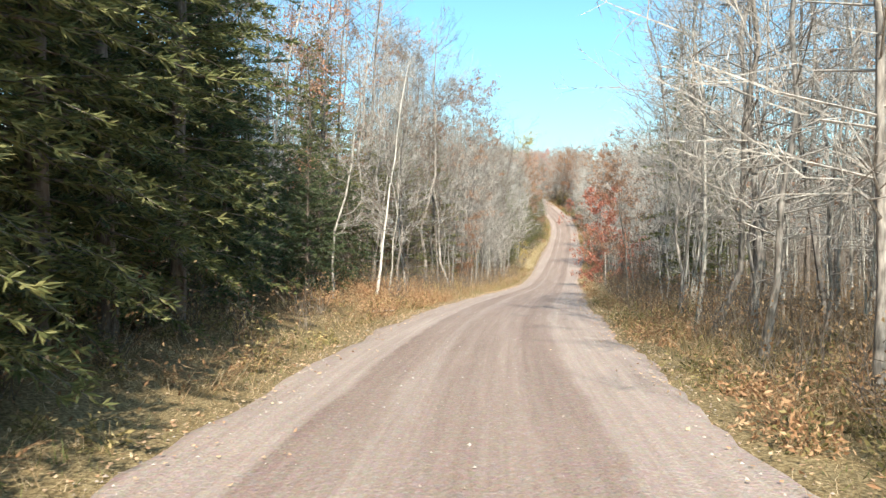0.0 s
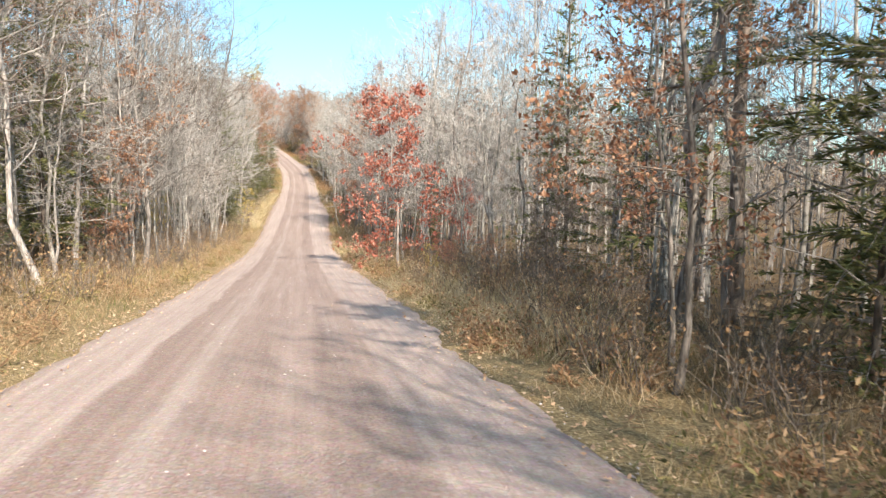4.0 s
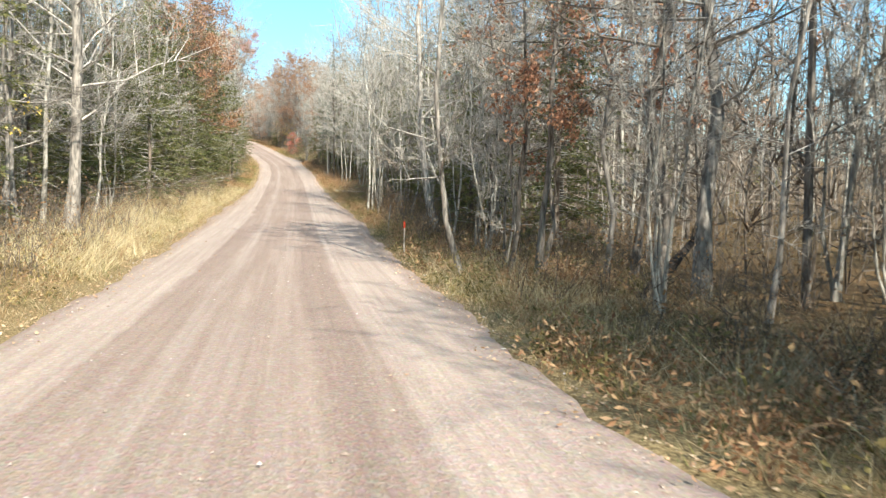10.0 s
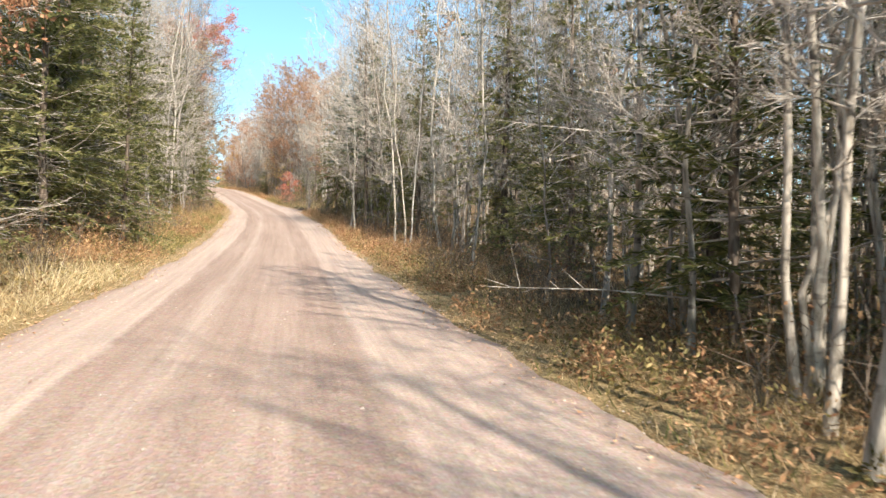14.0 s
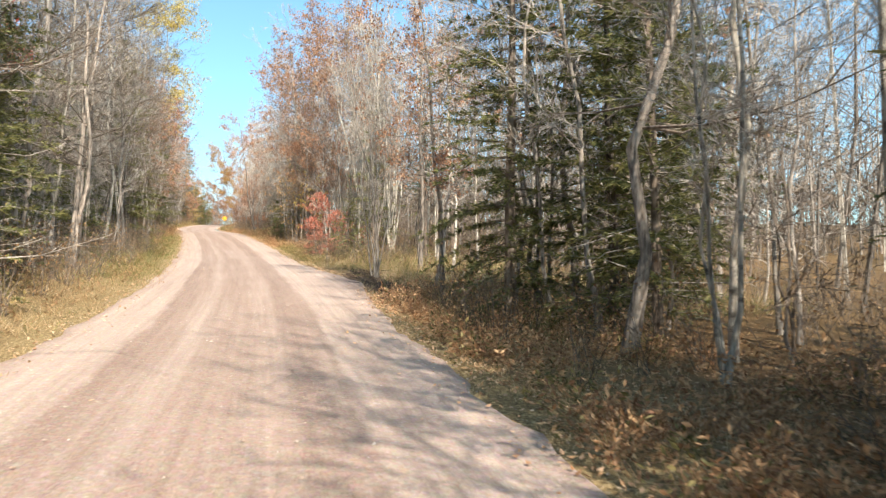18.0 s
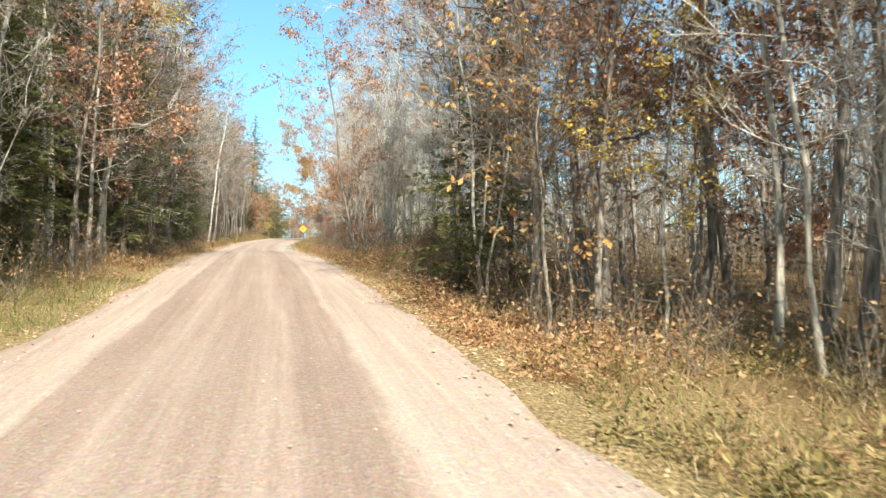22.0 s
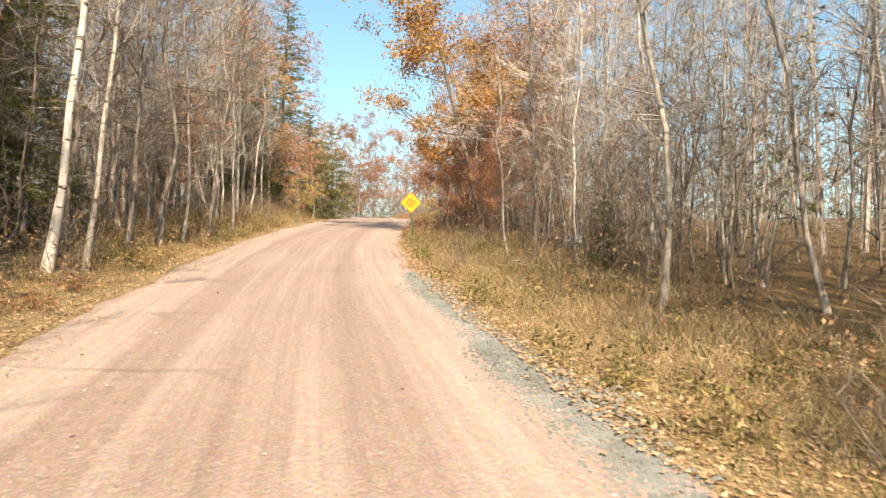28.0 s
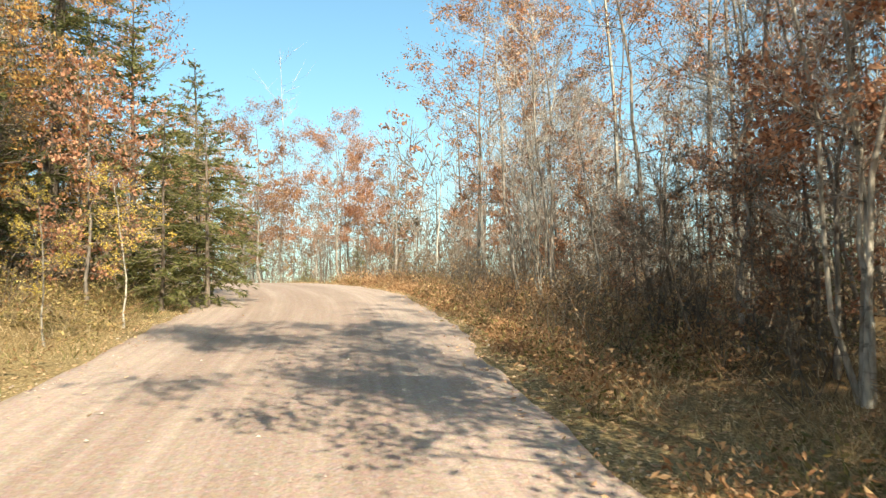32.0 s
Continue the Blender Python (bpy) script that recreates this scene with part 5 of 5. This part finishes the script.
    # fallen leaves
    x, y, z = tuple(np.concatenate(q) for q in zip(ground_pts(rng, 46000, -0.4, 7.0, power=1.2), ground_pts(rng, 8000, -0.1, 0.5), ground_pts(rng, 700, -1.6, 0.0), ground_pts(rng, 12000, -0.1, 5.0, 284, 310, (1,), 1.3), ground_pts(rng, 9000, -0.1, 4.0, 232, 262, (1,)), ground_pts(rng, 6000, 0.0, 4.5, 164, 198, (1,)), ground_pts(rng, 2500, 0, 3.0, 318, 336, (1,)), ground_pts(rng, 9000, 0, 4.5, 280, 316, (-1,)), ground_pts(rng, 6500, 0.0, 2.4, 195, 214, (1,))))
    n = len(x)
    a = unit(np.stack([rng.normal(0, 1, n), rng.normal(0, 1, n), rng.normal(0, 0.25, n)], 1))
    w = unit(np.cross(a, np.stack([rng.normal(0, 0.3, n), rng.normal(0, 0.3, n), np.ones(n)], 1)))
    s = rng.uniform(0.018, 0.038, (n, 1))
    c = np.stack([x, y, np.maximum(z, np.where(np.abs(x - road_x(y)) < 3.0, road_z(y) + 0.02, z)) + 0.025], 1)
    g = Geo()
    g.leaves(c, a * s, w * s * 0.7)
    tagged(new("fallen_leaves", g.mesh("fallen_leaves", LITTER)), "fallen brown leaves strewn over the verge", "leaves", kind="stuff")
    # loose stones
    n = 30000
    y = rng.uniform(-6, 350, n)
    k = np.where(rng.random(n) < 0.65, rng.choice([-1, 1], n) * (0.8 + 0.3 * rng.random(n)), rng.uniform(-1, 1, n))
    cc = k * np.where(k < 0, half_left(y), half_right(y))
    r = 0.008 + 0.018 * rng.random(n) ** 3
    c = np.stack([road_x(y) + cc, y, np.where(np.abs(k) > 1, land(road_x(y) + cc, y) + 0.01, road_z(y) + 0.03 - 0.03 * k * k) + r * 0.3], 1)
    base = np.array([[1, 0, 0], [0, 1, 0], [-1, 0, 0], [0, -1, 0], [0, 0, 0.7], [0, 0, -0.7]])
    tri = np.array([[0, 1, 4], [1, 2, 4], [2, 3, 4], [3, 0, 4]])
    v = c[:, None] + base[None] * r[:, None, None] * rng.uniform(0.6, 1.3, (n, 6, 1))
    g = Geo()
    g.add(v.reshape(-1, 3), ((np.arange(n) * 6)[:, None, None] + tri).reshape(-1, 3))
    tagged(new("loose_stones", g.mesh("loose_stones", STONE)), "loose pale stones lying on the gravel road", "gravel", kind="stuff")


build_verge()


# ---- warning sign ----
SIGN_YELLOW = make_paint("sign_yellow", (0.80, 0.37, 0.008), 0.45)
SIGN_BLACK = make_paint("sign_black", (0.02, 0.018, 0.015), 0.5)
POST_GREEN = make_paint("post_green", (0.07, 0.13, 0.09), 0.55, 0.2, 0.4)
SIGN_BACK = make_paint("bare_aluminium", (0.55, 0.56, 0.57), 0.4, 0.9)


def diamond(half, thick, corner=0.05, inner=None):
    """A rounded diamond plate facing -y, or a frame when inner is given."""
    bm = bmesh.new()

    def outline(h, c):
        pts = []
        side = h * math.sqrt(2) / 2
        for q in range(4):
            a0 = math.pi / 2 * q
            cx, cz = (side - c) * (1 if q in (0, 3) else -1), (side - c) * (1 if q in (0, 1) else -1)
            for s in range(6):
                a = a0 + math.pi / 2 * s / 5
                pts.append((cx + c * math.cos(a), cz + c * math.sin(a)))
        k = math.sqrt(0.5)
        return [((x - z) * k, (x + z) * k) for x, z in pts]

    rings = [outline(half, corner)] + ([outline(inner, corner * 0.7)] if inner else [])
    front = [[bm.verts.new((x, -thick / 2, z)) for x, z in r] for r in rings]
    rear = [[bm.verts.new((x, thick / 2, z)) for x, z in r] for r in rings]
    n = len(front[0])
    for i in range(n):
        j = (i + 1) % n
        bm.faces.new((front[0][i], rear[0][i], rear[0][j], front[0][j]))
        if inner:
            bm.faces.new((front[0][i], front[0][j], front[1][j], front[1][i]))
            bm.faces.new((rear[0][i], rear[1][i], rear[1][j], rear[0][j]))
            bm.faces.new((front[1][i], front[1][j], rear[1][j], rear[1][i]))
    if not inner:
        bm.faces.new(front[0])
        bm.faces.new(rear[0][::-1])
    bmesh.ops.recalc_face_normals(bm, faces=bm.faces)
    return bm


def lettering(word, size, parent, x, y, z):
    cu = bpy.data.curves.new(word.lower(), "FONT")
    cu.body, cu.size, cu.align_x, cu.align_y, cu.extrude, cu.offset = word, size, "CENTER", "CENTER", 0.0012, 0.002
    tmp = new("word", cu)
    me = bpy.data.meshes.new_from_object(tmp.evaluated_get(bpy.context.evaluated_depsgraph_get()))
    bpy.data.objects.remove(tmp)
    me.transform(pose(x, y, z, 90, 0, 0) @ Matrix.Diagonal((0.82, 1.15, 1, 1)))
    me.materials.clear()
    me.materials.append(SIGN_BLACK)
    ob = new("lettering", me)
    ob.parent = parent
    return tagged(ob, "black word " + word)


def build_sign(x, y, z):
    top = tagged(new("warning_sign"), "yellow diamond hill warning sign on a green steel post", "road sign")
    foot = float(land(x, y)) - 0.3
    panel = part("panel", diamond(0.43, 0.004), SIGN_YELLOW, top, "yellow diamond panel reading hill blocks view")
    border = part("border", diamond(0.41, 0.003, 0.045, 0.394), SIGN_BLACK, panel, "thin black border")
    border.location = (0, -0.0035, 0)
    for word, dz, size in (("HILL", 0.125, 0.135), ("BLOCKS", 0.0, 0.135), ("VIEW", -0.125, 0.135)):
        lettering(word, size, panel, 0, -0.004, dz)
    bm = bmesh.new()
    prof = [(-0.04, 0.0), (-0.025, 0.0), (-0.017, 0.028), (0.017, 0.028), (0.025, 0.0), (0.04, 0.0), (0.04, 0.004), (0.028, 0.004), (0.02, 0.033), (-0.02, 0.033), (-0.028, 0.004), (-0.04, 0.004)]
    low, high = foot - z, 0.36
    a = [bm.verts.new((px, py + 0.006, low)) for px, py in prof]
    b = [bm.verts.new((px, py + 0.006, high)) for px, py in prof]
    for i in range(len(prof)):
        j = (i + 1) % len(prof)
        bm.faces.new((a[i], a[j], b[j], b[i]))
    bm.faces.new(b)
    part("post", bm, POST_GREEN, top, "green U-channel steel post")
    for dz in (0.28, -0.28):
        bm = bmesh.new()
        bmesh.ops.create_cone(bm, cap_ends=True, segments=10, radius1=0.011, radius2=0.009, depth=0.012, matrix=pose(0, -0.007, dz, 90, 0, 0))
        part("bolt", bm, SIGN_BACK, panel)
    top.matrix_basis = pose(x, y, z, 0, -3.5, 6)


build_sign(33.56, 314.0, 15.72)


# ---- dead wood and a marker stake ----
DEAD = make_bark("weathered_dead_wood", (0.22, 0.19, 0.16), (0.55, 0.50, 0.44))
DEAD_DARK = make_bark("rotten_dark_wood", (0.03, 0.025, 0.02), (0.12, 0.095, 0.075))


def build_log(name, label, mat, x, y, length, r, heading, rise, lift, seed):
    """A fallen stem with a few broken stubs."""
    rng = np.random.default_rng(seed)
    d = np.array([math.sin(heading) * math.cos(rise), math.cos(heading) * math.cos(rise), math.sin(rise)])
    n = 7
    t = np.linspace(0, 1, n)
    p = np.outer(t * length, d) + np.cumsum(rng.normal(0, 0.012, (n, 3)), 0) * length * 0.3
    g = Geo()
    rad = r * (1 - 0.55 * t)
    s1 = unit(np.cross(d, [0, 0, 1.0]))
    s2 = np.cross(d, s1)
    ang = np.arange(9) * 2 * math.pi / 9
    ring = np.cos(ang)[:, None] * s1 + np.sin(ang)[:, None] * s2
    verts = (p[:, None] + ring[None] * rad[:, None, None] * rng.uniform(0.88, 1.1, (n, 9, 1))).reshape(-1, 3)
    verts = np.concatenate([verts, p[:1] - d * r * 0.5, p[-1:] + d * r * 1.2])
    faces = []
    for i in range(9):
        j = (i + 1) % 9
        for k in range(n - 1):
            faces += [(k * 9 + i, k * 9 + j, k * 9 + 9 + j), (k * 9 + i, k * 9 + 9 + j, k * 9 + 9 + i)]
        faces += [(j, i, n * 9), ((n - 1) * 9 + i, (n - 1) * 9 + j, n * 9 + 1)]
    g.add(verts, faces)
    stub = p[rng.integers(1, n - 1, 4)]
    end = stub + unit(rng.normal(0, 1, (4, 3)) + d + [0, 0, 0.5]) * rng.uniform(0.15, 0.6, (4, 1))
    ob = tagged(new(name, g.mesh(name, mat, True)), label, "dead wood")
    for k in range(4):
        g = Geo()
        g.prisms(stub[k:k + 1], end[k:k + 1], r * 0.3, r * 0.12, 5)
        g.spikes(end[k:k + 1], end[k:k + 1] + d * 0.02, r * 0.12)
        new("branch_stub", g.mesh("branch_stub", mat, True)).parent = ob
    ob.location = (x, y, float(land(x, y)) + lift)


def build_stake(x, y):
    bm = bmesh.new()
    ring = [[bm.verts.new((a * w, b * w * 0.6, h)) for a, b in ((-1, -1), (1, -1), (1, 1), (-1, 1))] for w, h in ((0.02, -0.2), (0.02, 1.05), (0.006, 1.12))]
    for lo, hi in zip(ring, ring[1:]):
        for i in range(4):
            bm.faces.new((lo[i], lo[(i + 1) % 4], hi[(i + 1) % 4], hi[i]))
    bm.faces.new(ring[-1])
    me = bpy.data.meshes.new("marker_stake")
    bm.to_mesh(me)
    bm.free()
    me.materials.append(DEAD)
    ob = tagged(new("marker_stake", me), "pale wooden marker stake standing in the verge", "stake")
    ob.matrix_basis = pose(x, y, float(land(x, y)), 3, 4, 20)


build_stake(21.3, 121.6)
FLAG = make_paint("red_marker_paint", (0.62, 0.07, 0.03), 0.6)


def build_flagged_stake(x, y):
    ob = None
    for name, lo, hi, w, mat in (("flagged_stake", -0.2, 0.80, 0.022, DEAD), ("painted_top", 0.80, 1.0, 0.026, FLAG)):
        bm = bmesh.new()
        ring = [[bm.verts.new((a * k, b * k * 0.6, h)) for a, b in ((-1, -1), (1, -1), (1, 1), (-1, 1))] for k, h in ((w, lo), (w * 1.05, (lo + hi) / 2), (w, hi - 0.02), (w * 0.6, hi))]
        for low, high in zip(ring, ring[1:]):
            for i in range(4):
                bm.faces.new((low[i], low[(i + 1) % 4], high[(i + 1) % 4], high[i]))
        bm.faces.new(ring[-1])
        if ob is None:
            me = bpy.data.meshes.new(name)
            bm.to_mesh(me)
            bm.free()
            me.materials.append(mat)
            ob = tagged(new(name, me), "weathered wooden stake with a red painted top", "stake")
        else:
            part(name, bm, mat, ob, "red painted top")
    ob.matrix_basis = pose(x, y, float(land(x, y)), -3, 3, 35)


build_flagged_stake(19.25, 112.5)
build_log("fallen_log", "dark rotten log leaning among the trees", DEAD_DARK, 20.6, 102.0, 3.4, 0.13, 0.9, 0.30, 0.05, 1)
build_log("fallen_branch", "pale dead branch lying on the grass verge", DEAD, -2.3, 24.6, 0.9, 0.018, 1.2, 0.0, 0.06, 3)
build_log("fallen_log", "bleached log lying past the crest", DEAD, 37.5, 354.5, 3.0, 0.14, 1.3, 0.03, 0.12, 4)
build_log("fallen_pole", "pale dead pole lying on the brushy mound", DEAD, 33.8, 247.5, 2.6, 0.03, 1.4, 0.02, 0.25, 5)
build_log("fallen_log", "dark rotten branch on the bare earth bank", DEAD_DARK, 33.3, 211.6, 1.6, 0.05, 1.1, 0.02, 0.08, 6)
build_log("fallen_log", "dark rotten branch on the bare earth bank", DEAD_DARK, 33.6, 210.4, 1.3, 0.04, 1.9, 0.02, 0.07, 7)
build_log("fallen_pole", "pale dead stick lying among the leaves", DEAD, 35.0, 303.2, 0.9, 0.02, 0.8, 0.05, 0.12, 8)
build_log("fallen_log", "dark log lying in the leaves under the trees", DEAD_DARK, 36.0, 308.6, 2.6, 0.06, 1.7, 0.0, 0.08, 9)


# ---- stones ----
def make_stone(name, dark, light, moss):
    m, t, b = material(name, 0.9, 0.2)
    c = ramp(t, noise_at(t, 3.0, 5.0), [(0.3, dark), (0.7, light)])
    c = mix(t, 0.5, c, ramp(t, noise_at(t, 1.3, 3.0), [(0.45, light), (0.6, moss)]))
    t.links.new(c, b.inputs["Base Color"])
    bump(t, b, noise_at(t, 22.0, 4.0), 0.6, 0.03)
    return m


LICHEN = make_stone("lichened_granite", (0.22, 0.22, 0.20), (0.48, 0.48, 0.44), (0.30, 0.34, 0.20))
SLATE = make_stone("grey_crushed_stone", (0.09, 0.10, 0.095), (0.27, 0.285, 0.265), (0.19, 0.20, 0.17))
DITCH_STONE = make_stone("dark_ditch_stone", (0.03, 0.03, 0.028), (0.10, 0.10, 0.09), (0.06, 0.08, 0.04))


def build_boulder(label, mat, x, y, size, seed):
    rng = np.random.default_rng(seed)
    bm = bmesh.new()
    bmesh.ops.create_icosphere(bm, subdivisions=4, radius=1.0)
    lobes = [(Vector(rng.normal(0, 1, 3)).normalized(), rng.uniform(0.7, 0.95)) for k in range(9)]
    for v in bm.verts:
        for axis, cut in lobes:          # flat worn faces
            over = v.co.dot(axis) - cut
            if over > 0:
                v.co -= axis * over * 0.8
        v.co *= 1 + 0.03 * math.sin(v.co.x * 9 + seed) * math.sin(v.co.y * 8) + 0.02 * math.sin(v.co.z * 17)
        v.co = Vector((v.co.x * size[0], v.co.y * size[1], v.co.z * size[2]))
    me = bpy.data.meshes.new("boulder")
    bm.to_mesh(me)
    bm.free()
    me.materials.append(mat)
    me.polygons.foreach_set("use_smooth", [True] * len(me.polygons))
    ob = tagged(new("boulder", me), label, "boulder")
    ob.matrix_basis = pose(x, y, float(land(x, y)) + size[2] * 0.35, 0, 8, 40 * seed)


build_boulder("pale grey lichened boulder at the foot of the trees", LICHEN, 38.3, 308.0, (0.48, 0.36, 0.36), 3)
# stone added as a stand-in for a small dark hole in the ditch
build_boulder("small dark thing in the roadside ditch, built as a stone", DITCH_STONE, 13.6, 75.6, (0.34, 0.26, 0.24), 5)


# ---- bare bank and spilled stones on the road's edge ----
def build_bank():
    """A scraped bank of bare dark earth beside the clearing."""
    soil, t, b = material("dark_bare_earth", 0.95, 0.15)
    c = ramp(t, noise_at(t, 4.0, 5.0), [(0.3, (0.045, 0.03, 0.022)), (0.55, (0.12, 0.078, 0.05)), (0.75, (0.25, 0.16, 0.10))])
    c = mix(t, 0.4, c, ramp(t, noise_at(t, 30.0, 4.0), [(0.35, (0.05, 0.034, 0.024)), (0.65, (0.22, 0.145, 0.09))]))
    t.links.new(c, b.inputs["Base Color"])
    bump(t, b, noise_at(t, 14.0, 5.0), 0.8, 0.06)
    ys, k = np.arange(196.5, 213, 0.08), np.linspace(-1, 1, 27)
    yy, kk = np.meshgrid(ys, k, indexing="ij")
    ends = np.clip(np.minimum(yy - 196.5, 212.9 - yy) / 2.0, 0, 1)
    mid = road_x(yy) + 4.1 + 0.9 * np.clip((yy - 207) / 5, 0, 1) + 0.15 * wave(yy, 0 * yy, 1.5, 61)
    xx = mid + kk * (0.4 + 0.5 * ends)
    hump = (1 - kk ** 2) * ends * (0.05 + 0.06 * wave(xx, yy, 0.6, 62) + 0.06 * wave(xx, yy, 0.22, 63) + 0.04 * wave(xx, yy, 0.1, 64))
    zz = land(xx, yy) + np.where(np.abs(kk) > 0.95, -0.05, np.maximum(hump, -0.04) + 0.005)
    tagged(new("earth_bank", grid_mesh("earth_bank", xx, yy, zz, soil, np.stack([kk, yy], -1))), "scraped bank of dark bare earth beside the road", "ground", kind="structure")
    rng = np.random.default_rng(81)
    n = 60
    y = rng.uniform(197.5, 212, n)
    x = road_x(y) + 4.1 + rng.normal(0, 0.35, n)
    a = np.stack([x, y, land(x, y) + 0.10], 1)
    g = Geo()
    g.spikes(a, a + np.stack([rng.normal(0, 0.35, n), rng.normal(0, 0.35, n), rng.uniform(0.02, 0.35, n)], 1), 0.012)
    tagged(new("roots", g.mesh("roots", DEAD_DARK)), "torn dark roots sticking out of the earth bank", "roots", kind="stuff")


build_bank()


def build_patch():
    rng = np.random.default_rng(77)
    n = 9000
    y = rng.uniform(283.0, 300.5, n)
    belt = 0.58 * np.sqrt(np.clip(np.minimum(y - 283.0, 300.5 - y) / 4.0, 0.02, 1)) * (0.8 + 0.35 * wave(y, 0 * y, 1.1, 71))
    x = road_x(y) + 2.5 + belt * np.clip(rng.normal(0, 0.5, n), -1.2, 1.2)
    r = rng.uniform(0.012, 0.032, n)
    c = np.stack([x, y, np.maximum(land(x, y), road_z(y) - 0.005) + 0.012 + r * 0.2], 1)
    base = np.array([[1, 0, 0], [0.1, 1, 0], [-1, 0.1, 0], [0, -1, 0], [0, 0, 0.7]])
    tri = np.array([[0, 1, 4], [1, 2, 4], [2, 3, 4], [3, 0, 4]])
    v = c[:, None] + base[None] * r[:, None, None] * rng.uniform(0.7, 1.3, (n, 5, 1))
    g = Geo()
    g.add(v.reshape(-1, 3), ((np.arange(n) * 5)[:, None, None] + tri).reshape(-1, 3))
    tagged(new("grey_stone_patch", g.mesh("grey_stone_patch", SLATE)), "patch of grey-green crushed stone spilled on the road edge", "gravel", kind="stuff")


build_patch()
